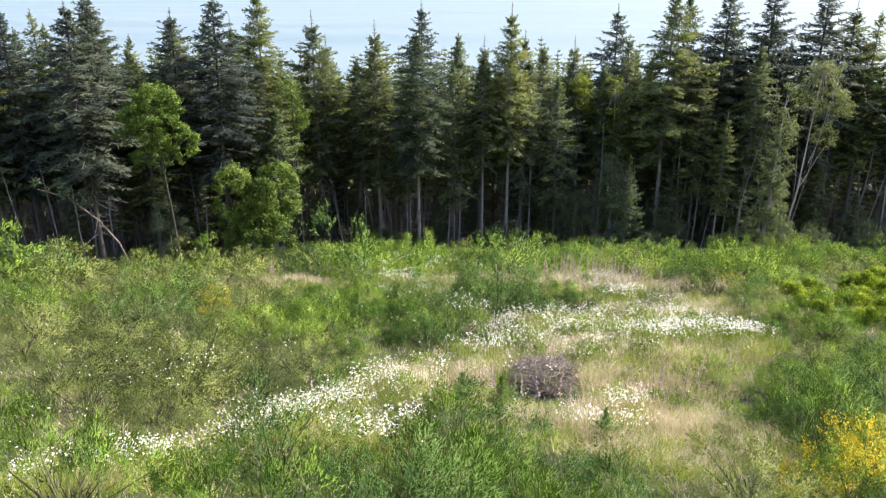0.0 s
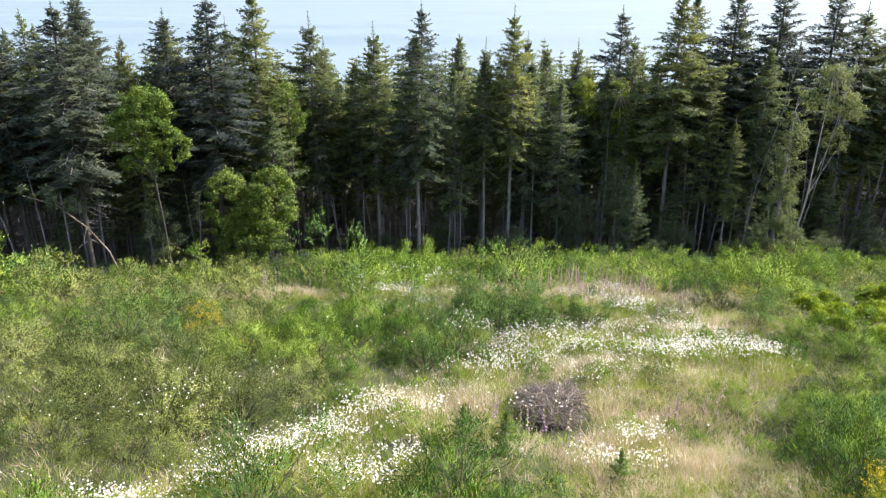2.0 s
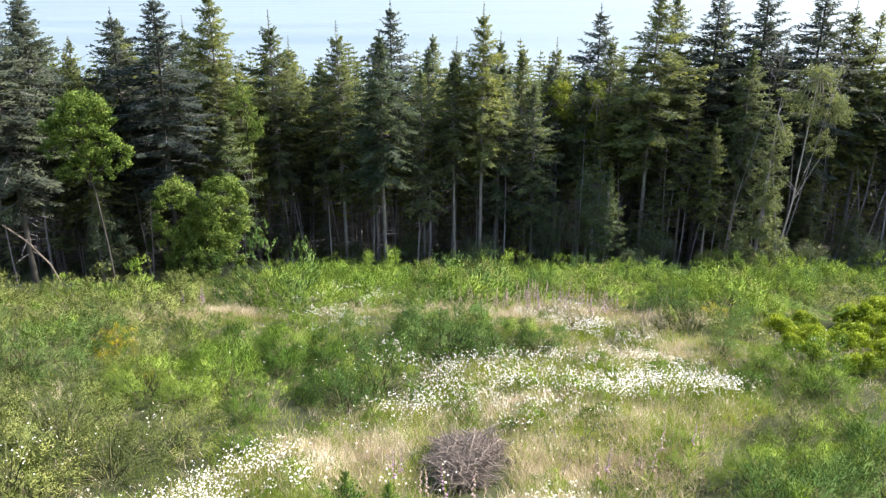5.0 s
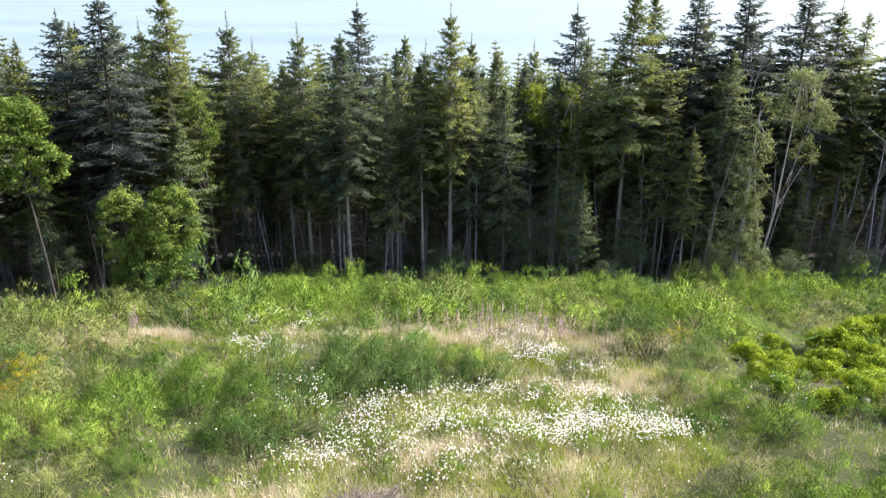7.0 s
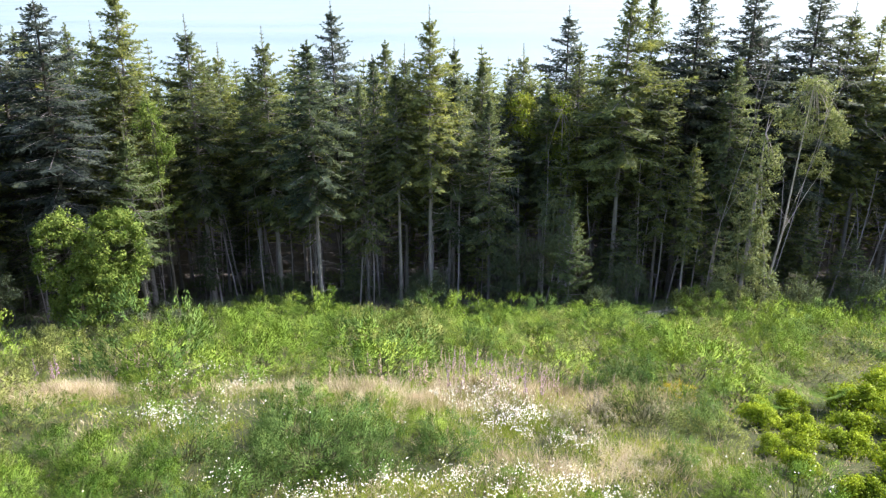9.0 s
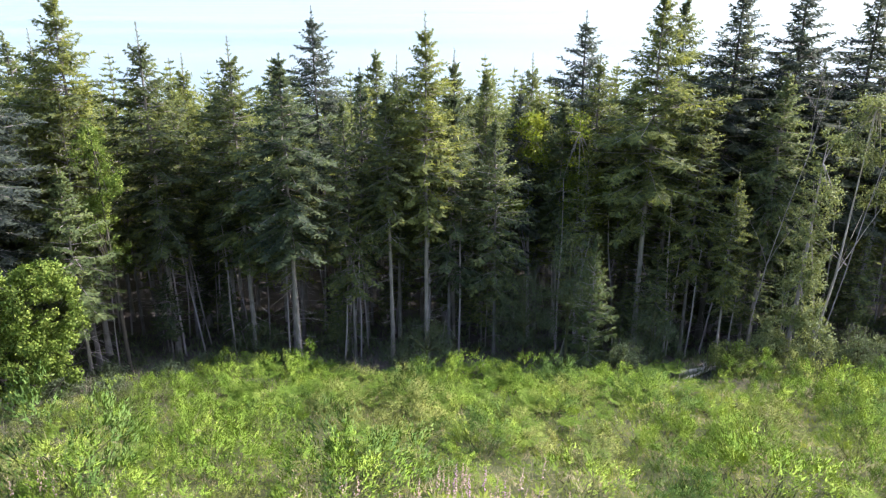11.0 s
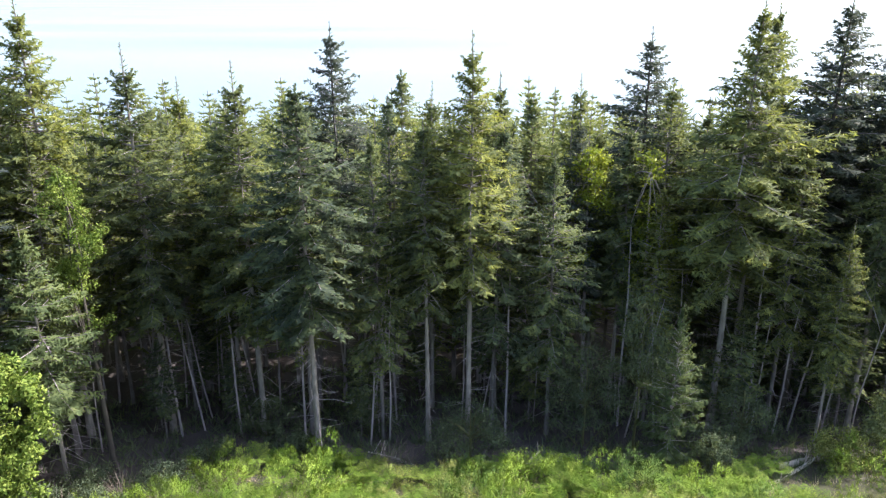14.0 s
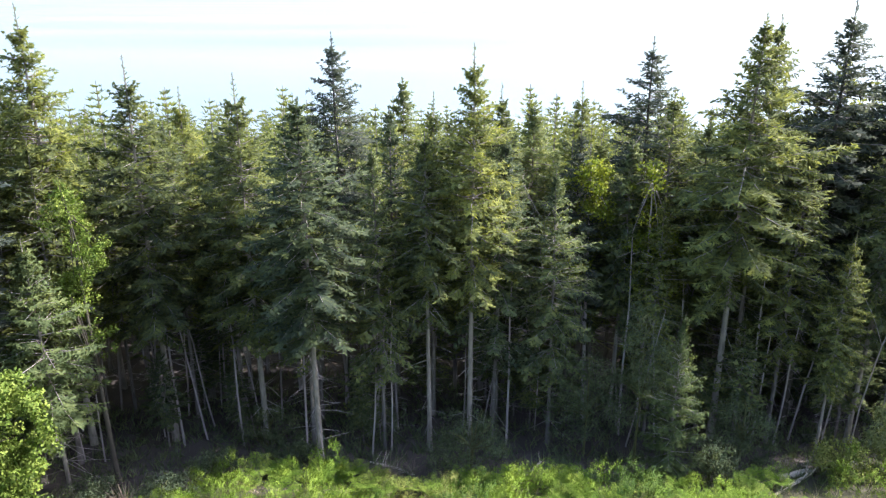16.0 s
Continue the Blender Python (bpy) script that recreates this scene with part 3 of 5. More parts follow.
# thin bare poles between them
POLE = tagged(new("dead_pole"), "thin bare dead trunk standing in the shade", "dead tree", "dead poles")
g = Geo()
g.tube([(0, 0, -0.2), (0.1, 0.05, 3), (0.3, 0, 6), (0.35, 0.1, 9)], [0.06, 0.05, 0.04, 0.015], 6)
part("trunk", g, THIN_BARK, POLE, "", True)
g = Geo()
for i in range(16):
    h, a, L = RNG.uniform(1.5, 8.5), RNG.uniform(0, 6.28), RNG.uniform(0.4, 1.1)
    g.tube([(0.04 * h, 0, h), (0.04 * h + L * np.cos(a), L * np.sin(a), h + RNG.uniform(-0.3, 0.5) * L)], [0.012, 0.004], 3)
tagged(part("twig_fan", g, THIN_BARK, POLE), kind="stuff")
for i in range(110):
    x = RNG.uniform(-26, 34)
    y = edge_line(x) + RNG.uniform(0.4, 11)
    m = pose(x, y, landz(x, y), RNG.normal(0, 4), RNG.normal(0, 5), RNG.uniform(0, 360)) @ Matrix.Scale(RNG.uniform(0.6, 1.15), 4)
    if i:
        put(POLE, m)
    else:
        POLE.matrix_basis = m


def far_woods():
    """Far treetops that step down the hill to the shore."""
    def coarse(seed, whorls, per, n):
        r, c = np.random.default_rng(seed), Geo()
        H = 16.0
        c.tube([(0, 0, 0), (0, 0, H)], [0.14, 0.015], 4, 1)
        for i in range(whorls):
            u = (i + 0.5) / whorls
            z = H * (0.22 + 0.77 * u ** 0.8)
            for j in range(per):
                a = r.uniform(0, 6.28)
                L = min(0.36 * (H - z) + 0.10, 2.1) * r.uniform(0.65, 1.1)
                out = np.array([np.cos(a), np.sin(a), 0])
                side = np.array([-out[1], out[0], 0])
                q = np.linspace(0.1, 0.8, n)[:, None]
                p = np.array([0, 0, z]) + out * q * L + [0, 0, 1] * (q * L * (0.5 * u - 0.25))
                for sg in (-1, 1):
                    way = unit(out * 0.8 + side * sg * 0.55 + [0, 0, 0.9 * u ** 3] + r.normal(0, 0.2, (n, 3)))
                    x = unit(np.cross(way, [0, 0, 1.0]) + r.normal(0, 0.4, (n, 3))) * (0.13 - 0.07 * u ** 2)
                    c.tris(p - x, p + x, p + way * (0.5 * L + 0.08))
        return c
    models = [coarse(s, 28, 6, 2) for s in (3, 5, 8, 13)]
    low = [coarse(s, 9, 4, 1) for s in (21, 34)]
    wood = Geo()
    for y0, y1, step, kinds, side in ((61.5, 122, 3.7, models, 0.60), (128, 232, 8.0, low, 0.60)):
        for gy in np.arange(y0, y1, step):
            for gx in np.arange(-30 - side * (gy - 24), 40 + side * (gy - 24), step):
                x, y = gx + RNG.uniform(-1.4, 1.4), gy + RNG.uniform(-1.4, 1.4)
                k = RNG.uniform(0.90, 1.14)
                wood.moved(pose(x, y, landz(x, y) - 0.2, 0, 0, RNG.uniform(0, 360)) @ Matrix.Diagonal((k * 1.15, k * 1.15, k, 1)), kinds[int(RNG.integers(len(kinds)))])
    tagged(new("far_woods", wood.mesh("far_woods", [FIR, BARK])), "distant dense conifer woods running down to the sea", "woods", kind="stuff")


far_woods()

# ---- broad-leaved trees and bushes ----


def leafy_geo(seed, lobes, leaves, size, clumps=60, thick=0.75, trunk=None, flat=0.75, lump=(0.24, 0.44)):
    """Leaves gathered in clumps on the outside of ellipsoid lobes (x, y, z, rx, ry, rz), with limbs to the clumps."""
    r = np.random.default_rng(seed)
    wood, crown = Geo(), Geo()
    lobes = np.array(lobes, float)
    weight = lobes[:, 3] * lobes[:, 5]
    pick = r.choice(len(lobes), clumps, p=weight / weight.sum())
    d = unit(r.normal(0, 1, (clumps, 3)))
    d[:, 2] = np.where(d[:, 2] < -0.5, -d[:, 2], d[:, 2])
    centre = lobes[pick, :3] + d * lobes[pick, 3:] * r.uniform(thick, 1.0, (clumps, 1))
    rad = lobes[pick, 3:].mean(1) * r.uniform(*lump, clumps)
    if trunk is not None:
        trunk = np.array(trunk, float)
        wood.tube(trunk[:, :3], trunk[:, 3], 7)
        for c in centre[:: max(1, clumps // 16)]:
            low = trunk[:, :3][np.argmin(np.abs(trunk[:, 2] - (c[2] - 0.9)))]
            mid = (low + c) / 2 + [0, 0, 0.15]
            wood.tube([low, mid, c], [0.035, 0.020, 0.006], 4)
    which = r.choice(clumps, leaves, p=rad ** 2 / (rad ** 2).sum())
    dd = unit(r.normal(0, 1, (leaves, 3)))
    p = centre[which] + dd * (rad[which] * r.uniform(0.3, 1.0, leaves))[:, None] * [1, 1, flat]
    way = unit(dd * 0.6 + r.normal(0, 0.6, (leaves, 3)) + [0, 0, -0.2])
    across = unit(np.cross(way, unit(dd + [0, 0, 0.8] + r.normal(0, 0.35, (leaves, 3)))))
    crown.diamonds(p, way, across, size * r.uniform(0.7, 1.2, leaves), size * r.uniform(0.55, 0.8, leaves), belly=0.5, normals=unit(dd + [0, 0, 0.25] + r.normal(0, 0.28, (leaves, 3))))
    return wood, crown


def leafy(kind, label, category, leaf, wood_mat, x, y, turn=0.0, group="", **shape):
    ob = tagged(new(kind), label, category, group)
    w, c = leafy_geo(**shape)
    if w.v:
        part("trunk", w, wood_mat, ob, "", True)
    part("crown", c, leaf, ob)
    ob.matrix_basis = pose(x, y, landz(x, y) - 0.1, 0, 0, turn)
    return ob


leafy("maple_tree", "round sunlit maple with two leafy domes at the forest edge", "tree", MAPLE, SHADED_BARK, -11.2, 44.0, seed=101,
      lobes=[(-1.45, 0, 3.9, 1.25, 1.4, 2.6), (1.25, -0.2, 4.1, 1.30, 1.5, 2.6), (-0.2, 0.3, 2.0, 2.2, 1.6, 1.9), (0.1, 0.6, 3.6, 1.2, 1.3, 1.8), (-0.2, -0.4, 1.4, 2.0, 1.4, 1.4)], leaves=30000, size=0.125, clumps=430, thick=0.80, lump=(0.12, 0.20),
      trunk=[(0, 0, -0.2, 0.16), (0.1, 0, 1.5, 0.13), (0, 0.1, 3.5, 0.08), (0.1, 0, 5.2, 0.03)])
leafy("maple_tree", "light green maple with high crown on a bare trunk", "tree", MAPLE, SHADED_BARK, -15.7, 40.6, seed=103,
      lobes=[(0.1, 0, 9.2, 1.5, 1.4, 1.7), (1.1, 0, 7.6, 1.3, 1.3, 1.1), (-1.0, 0.1, 8.2, 1.3, 1.3, 1.5), (0.1, 0, 6.8, 1.4, 1.3, 0.9)], leaves=15000, size=0.125, clumps=210, lump=(0.16, 0.27), thick=0.6,
      trunk=[(0.5, 0.3, -0.2, 0.065), (0.4, 0.2, 3.0, 0.05), (0.2, 0.1, 6.0, 0.04), (0, 0, 9.0, 0.02)])
leafy("alder_tree", "bright green broadleaf crown among dark firs", "tree", BRIGHT, THIN_BARK, 10.2, 57.3, seed=107,
      lobes=[(0, 0, 12.0, 1.1, 1.1, 1.6), (0.2, -0.2, 10.3, 1.1, 1.0, 1.4), (-0.8, 0, 9.0, 1.2, 1.1, 1.5)], leaves=5200, size=0.13, clumps=60,
      trunk=[(0.4, 0, -0.2, 0.12), (0.2, 0, 5.0, 0.09), (0, 0, 12.5, 0.03)])
leafy("alder_tree", "yellow-green broadleaf tree between tall firs", "tree", BRIGHT, THIN_BARK, 12.8, 56.4, seed=109,
      lobes=[(-0.2, 0, 12.3, 0.9, 0.9, 1.2), (0.1, 0, 10.6, 0.9, 0.9, 1.0), (0.3, 0.1, 8.6, 1.5, 1.2, 1.8)], leaves=4000, size=0.13, clumps=50,
      trunk=[(0.4, 0, -0.2, 0.12), (0.2, 0, 5.0, 0.09), (0, 0, 12.5, 0.03)])
leafy("alder_tree", "sunny green broadleaf tree before the firs", "tree", MAPLE, SHADED_BARK, -10.0, 50.0, seed=111,
      lobes=[(-0.2, 0, 11.4, 0.8, 0.8, 1.4), (0.6, -0.2, 9.8, 0.8, 0.9, 1.4), (-0.3, 0, 8.2, 0.8, 0.9, 1.5), (0.5, 0, 6.4, 0.7, 0.8, 1.2)], leaves=7000, size=0.09, clumps=110, thick=0.4, lump=(0.2, 0.38),
      trunk=[(0.2, 0, -0.2, 0.12), (0.1, 0, 5.0, 0.08), (0, 0, 11.5, 0.03)])
leafy("ivy_clad_tree", "slim trunk wrapped in pale green climbing leaves", "tree", PALE, THIN_BARK, 22.9, 51.2, seed=113,
      lobes=[(0.5, 0, 11.4, 0.7, 0.7, 1.4), (0.4, 0, 9.2, 1.05, 0.9, 1.8), (0.3, 0, 6.6, 1.15, 1.0, 1.8), (0.2, 0, 4.2, 1.5, 1.1, 1.9), (0.1, -0.2, 2.0, 2.1, 1.3, 1.6)], leaves=16000, size=0.105, clumps=260, thick=0.6, lump=(0.16, 0.30),
      trunk=[(0, 0, -0.2, 0.13), (0.2, 0, 5.0, 0.10), (0.3, 0, 11.0, 0.03)])
leafy("cottonwood_tree", "pale grey-green broadleaf tree with thin crown", "tree", PALE, PALE_BARK, 26.6, 53.6, seed=127,
      lobes=[(0.3, 0, 13.0, 1.6, 1.5, 1.6), (-0.9, 0, 11.5, 1.5, 1.4, 1.3), (1.2, 0, 11.0, 1.5, 1.4, 1.9), (0.8, 0, 8.8, 1.2, 1.1, 1.4)], leaves=8500, size=0.10, clumps=190, thick=0.35, lump=(0.14, 0.28),
      trunk=[(-1.2, 0, -0.2, 0.09), (-0.5, 0, 5.0, 0.065), (0, 0, 14, 0.02)])
for n, (x, y, wide, tall, leaf, label) in enumerate([
        (4.7, 51.2, 2.0, 2.7, DARKLEAF, "dark rounded evergreen bush below the firs"), (0.2, 54.2, 1.2, 2.6, DARKLEAF, "upright dark leafy bush beside a fir trunk"),
        (-4.6, 54.2, 1.5, 2.2, DARKLEAF, "low dark bush in forest shade"), (16.3, 51.8, 1.7, 3.4, DARKLEAF, "leafy bush catching sun at the forest edge"),
        (14.3, 49.8, 1.2, 2.2, DARKLEAF, "small green bush beside a young fir"), (9.8, 52.9, 2.0, 5.6, DARKLEAF, "tall dark shrub with many stems"),
        (12.0, 52.6, 1.5, 8.0, DARKLEAF, "tall slim dark-leaved tree in shade"), (19.8, 50.2, 1.5, 1.8, OLIVE, "grey-green bush by fallen logs"),
        (-17.2, 44.8, 1.3, 5.5, DARKLEAF, "dark leafy sapling under the maple"), (22.4, 51.0, 1.3, 2.2, PALE, "pale leafy bush at a tree foot"),
        (26.5, 51.0, 1.6, 2.6, DARKLEAF, "dark bush in front of firs"), (30.5, 50.5, 1.8, 3.0, DARKLEAF, "dark leafy bush in front of firs"),
        (-8.6, 45.4, 1.3, 1.2, DARKLEAF, "low dark brush in the shade"), (-7.0, 47.6, 1.3, 1.3, DARKLEAF, "low dark brush in the shade"), (-9.6, 47.4, 1.2, 1.5, DARKLEAF, "low dark brush in the shade"), (-6.0, 50.0, 1.3, 1.4, DARKLEAF, "low dark brush in the shade"), (-3.2, 51.8, 1.2, 1.2, DARKLEAF, "low dark brush in the shade"), (-10.8, 45.8, 1.1, 1.0, DARKLEAF, "low dark brush in the shade")]):
    leafy("forest_bush", label, "bush", leaf, STEM, x, y, group="bushes at the forest edge", seed=140 + n, leaves=int(2600 * wide * max(1, tall / 3) ** 0.7 + 1200), size=0.075, clumps=int(50 + 30 * wide), thick=0.55, lump=(0.22, 0.40),
          lobes=[(0, 0, tall * 0.62, wide * 0.8, wide * 0.8, tall * 0.36), (0.3 * wide, 0.1, tall * 0.4, wide * 0.8, wide * 0.7, tall * 0.36), (-0.35 * wide, -0.1, tall * 0.35, wide * 0.75, wide * 0.7, tall * 0.33)],
          trunk=[(0, 0, -0.1, 0.06), (0.05, 0, tall * 0.4, 0.045), (0, 0, tall * 0.9, 0.015)])


def bare_tree(seed, x, y, H, lean, label):
    """A leafless tree that forks again and again."""
    r, g = np.random.default_rng(seed), Geo()

    def limb(o, way, L, rad, deep):
        pts, p = [o], o
        for k in range(4):
            way = unit(way + r.normal(0, 0.05, 3))
            p = p + way * L / 4
            pts.append(p)
        g.tube(pts, np.linspace(rad, rad * 0.4, 5), 5 if deep > 1 else 3)
        if deep:
            for k in range(6 if deep > 1 else 4):
                q = pts[int(r.integers(2, 5))]
                limb(q, unit(way + r.normal(0, 0.55, 3) + [0, 0, 0.15]), L * r.uniform(0.22, 0.42), rad * 0.42, deep - 1)

    limb(np.array([0, 0, -0.2]), unit(np.array([lean, 0, 1.0])), H, 0.034, 3)
    ob = tagged(new("bare_tree"), label, "dead tree", "bare trees")
    part("trunk", g, THIN_BARK, ob, "", True)
    ob.matrix_basis = pose(x, y, landz(x, y))


bare_tree(201, 24.8, 52.6, 12.0, 0.12, "leafless pale grey tree with many fine branches")
bare_tree(203, 21.4, 52.4, 12.0, 0.05, "leafless grey tree leaning among firs")
bare_tree(223, 8.0, 56.0, 11.0, 0.02, "tall thin leafless trunk with few branches")
bare_tree(213, 31.0, 53.0, 9.5, 0.10, "leafless pale tree before dark firs")

bow = tagged(new("bowed_sapling"), "thin pale sapling bowed over with leafy tip", "tree")
part("stem", Geo().tube([(0, 0, -0.2), (-0.3, -0.5, 1.6), (-0.9, -1.4, 3.3), (-1.9, -2.4, 4.9), (-3.1, -3.2, 5.6)], [0.06, 0.055, 0.05, 0.04, 0.015], 6), STICK, bow, "", True)
part("crown", leafy_geo(217, [(-2.8, -2.9, 5.5, 1.2, 1.0, 0.6), (-1.6, -2.2, 4.9, 0.8, 0.7, 0.5)], 700, 0.15, 20)[1], DARKLEAF, bow)
bow.matrix_basis = pose(-18.8, 42.4, landz(-18.8, 42.4))

# ---- scrub of the clearing ----
PATH = ((-8.5, 8.5), (-5.6, 11.4), (-4.2, 13.2), (-2.6, 16.2), (-0.3, 18.9), (4.0, 19.3), (8.0, 20.3), (10.2, 22.8))


def gap_to_path(x, y):
    best = 99.0
    for (ax, ay), (bx, by) in zip(PATH, PATH[1:]):
        dx, dy = bx - ax, by - ay
        t = min(1, max(0, ((x - ax) * dx + (y - ay) * dy) / (dx * dx + dy * dy)))
        best = min(best, math.hypot(x - ax - t * dx, y - ay - t * dy))
    return best


OPEN = ((4.9, 13.6, 2.2, 2.0), (3.4, 18.6, 4.0, 3.4), (6.6, 23.8, 4.8, 2.6), (6.6, 31.6, 4.4, 2.6), (1.2, 33.0, 3.6, 1.0), (-7.6, 33.0, 3.4, 1.3), (10.2, 27.4, 3.4, 1.2), (-2.2, 29.2, 1.4, 0.8), (-1.3, 13.4, 1.0, 1.2))


BIG = [(-0.6, 7.6, 1.35), (2.6, 7.2, 1.15), (1.3, 9.8, 1.0), (-1.6, 9.0, 0.9), (2.1, 26.4, 1.5), (0.8, 25.8, 1.15), (3.6, 26.3, 1.1), (1.3, 27.9, 1.2), (3.0, 28.0, 1.15), (5.5, 27.6, 0.95), (-1.4, 27.4, 1.15), (9.2, 15.4, 1.15), (7.7, 13.9, 1.25),
       (10.9, 15.9, 1.2), (15.6, 20.4, 1.1), (13.2, 29.8, 0.75), (11.6, 26.8, 0.7), (9.9, 24.6, 0.55), (10.9, 33.6, 0.7), (12.6, 34.6, 0.9)]
LUSH = [(8.8, 17.0, 0.85), (10.3, 17.8, 0.9), (12.0, 18.6, 0.95), (14.0, 18.4, 1.0), (-5.0, 48.2, 1.2), (-6.2, 46.0, 1.1), (-2.9, 24.6, 0.95), (-1.6, 25.4, 0.85), (-1.4, 22.8, 0.7), (-4.5, 23.8, 1.0), (-3.2, 26.4, 1.05), (-5.4, 25.2, 1.0), (-4.9, 27.4, 1.0), (-2.9, 20.6, 0.65), (-4.6, 21.6, 0.85), (-0.4, 24.2, 0.7), (4.9, 29.0, 0.7), (-6.3, 22.6, 1.1), (12.4, 25.4, 0.7), (11.2, 23.6, 0.7), (13.2, 23.2, 0.9),
        (1.5, 6.4, 1.3), (0.3, 9.2, 1.25), (-2.2, 6.6, 1.2), (3.6, 6.2, 1.1)]
OLD = [(-6.8, 19.0, 1.45), (-5.0, 17.6, 1.25), (-6.6, 16.6, 1.4), (-8.4, 18.2, 1.35), (-10.2, 20.6, 1.35), (-4.2, 19.2, 1.0), (-8.3, 15.2, 1.2), (-10.2, 17.6, 1.2), (4.6, 9.4, 0.9), (-0.4, 10.4, 0.8), (13.0, 14.2, 1.1), (-9.6, 40.4, 1.0), (-8.3, 41.8, 0.9), (-10.9, 39.4, 1.0), (-7.3, 43.4, 1.0), (-9.2, 42.4, 0.8), (-12.0, 40.2, 0.9)]
YELLOWS = [(6.35, 9.7, 0.92), (7.2, 10.7, 0.92), (8.2, 12.0, 0.8), (7.6, 9.5, 0.95), (-9.3, 27.6, 0.75), (-8.5, 26.2, 0.65), (-8.2, 25.0, 0.5), (13.4, 32.6, 0.6), (-6.4, 23.4, 0.4)]
GREYS = [(9.4, 29.3, 0.75), (10.5, 29.9, 0.7), (12.2, 30.6, 0.6), (-10.6, 34.2, 0.6), (5.6, 12.2, 0.55)]
LIMES = [(15.6, 31.3, 0.64), (16.8, 31.6, 0.64), (16.7, 28.3, 0.72), (15.6, 28.4, 0.64), (15.7, 25.4, 0.64), (14.9, 26.9, 0.56), (17.8, 29.9, 0.72), (16.4, 29.9, 0.64), (18.9, 31.4, 0.96), (20.4, 32.6, 0.96), (21.8, 32.8, 0.96), (17.6, 26.8, 0.72), (18.9, 25.6, 0.80), (20.2, 27.4, 0.88), (23.4, 30.4, 0.96), (22.6, 35.0, 0.88), (19.0, 28.6, 0.80), (18.2, 27.9, 0.72), (15.2, 30.0, 0.64), (16.8, 26.2, 0.72), (19.2, 30.0, 0.80), (14.6, 28.0, 0.48), (17.2, 24.4, 0.72)]


def hole(x, y):
    return any(math.hypot(x - a, y - b) < 1.15 * k for some in (BIG, LUSH, OLD, YELLOWS, GREYS, LIMES) for a, b, k in some)


def openness(x, y):
    """1 in the open flowery grass, 0 in the scrub."""
    v = max(0.0, 1.25 - gap_to_path(x, y) / 1.25)
    for cx, cy, rx, ry in OPEN:
        v = max(v, 1.3 - math.hypot((x - cx) / rx, (y - cy) / ry))
    return min(1.0, max(0.0, v * 2))


def broom_geo(seed, R=0.95, H=1.45, plumes=120, per=13, thin=0.016, upright=1.0, leaf=(0.09, 0.19), wild=0.55, stems=12, puffs=18, fill=14):
    """Woody stems and a dome of separate puffs, each set with plumes of fine sprigs that lie over its outside."""
    r = np.random.default_rng(seed)
    wood, green = Geo(), Geo()
    th = np.arange(puffs) * 2.4 + r.normal(0, 0.4, puffs)
    ph = np.arccos(np.clip(np.linspace(0.0, 0.97, puffs) ** 1.15 + r.normal(0, 0.06, puffs), 0, 1))
    d = np.c_[np.cos(th) * np.sin(ph), np.sin(th) * np.sin(ph), np.cos(ph)]
    core = d * [R * 0.74, R * 0.74, H * 0.72] * r.uniform(0.56, 1.26, (puffs, 1))
    for c in core[:: max(1, puffs // stems)]:
        wood.tube([(0, 0, -0.1), c * [0.45, 0.45, 0.5], c], [0.022, 0.014, 0.005], 3)
    which = np.arange(plumes) % puffs
    e = unit(r.normal(0, 1, (plumes, 3)) + [0, 0, 0.45] + d[which] * 0.7)
    rad = (R * r.uniform(0.20, 0.34, puffs))[which]
    root = core[which] + e * (rad * r.uniform(0.45, 0.95, plumes))[:, None]
    skirt = r.random(plumes) < 0.12
    root[skirt] *= np.c_[np.full((skirt.sum(), 2), 1.06), r.uniform(0.1, 0.7, skirt.sum())]
    root[:, 2] = np.maximum(root[:, 2], 0.04)
    face = unit(e * 0.85 + d[which] * 0.6)
    way = unit(e * 0.55 + d[which] * [0.5, 0.5, 0.1] + [0, 0, 0.65 * upright] + r.normal(0, 0.28, (plumes, 3)))
    size = r.uniform(0.12, 0.30, plumes) * min(1.0, H / 1.3)
    for k in range(per):
        f = (k + 0.5) / per
        w = unit(way * 0.8 + wild * r.normal(0, 1, (plumes, 3)))
        o = root + way * (size * f)[:, None] + r.normal(0, 0.03, (plumes, 3))
        L = r.uniform(*leaf, plumes) * (1.15 - 0.5 * f)
        a = unit(np.cross(w, face + r.normal(0, 0.30, (plumes, 3))))
        green.tris(o - a * thin, o + a * thin, o + w * L[:, None], 0, unit(face + r.normal(0, 0.22, (plumes, 3))))
    # brown dead twigs and litter in each puff, dark to stand in for shaded hollows
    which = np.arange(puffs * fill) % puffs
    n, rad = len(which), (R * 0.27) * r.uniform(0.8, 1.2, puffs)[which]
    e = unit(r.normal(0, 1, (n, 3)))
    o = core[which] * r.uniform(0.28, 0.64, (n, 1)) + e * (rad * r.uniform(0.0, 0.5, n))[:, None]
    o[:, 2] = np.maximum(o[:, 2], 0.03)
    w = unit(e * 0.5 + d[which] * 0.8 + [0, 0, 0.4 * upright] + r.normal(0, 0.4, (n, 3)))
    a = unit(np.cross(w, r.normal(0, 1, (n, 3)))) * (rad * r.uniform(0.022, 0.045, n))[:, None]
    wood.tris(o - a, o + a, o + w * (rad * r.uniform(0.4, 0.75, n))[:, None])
    return wood, green


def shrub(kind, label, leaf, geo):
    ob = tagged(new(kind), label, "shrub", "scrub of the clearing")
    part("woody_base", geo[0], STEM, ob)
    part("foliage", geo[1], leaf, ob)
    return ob


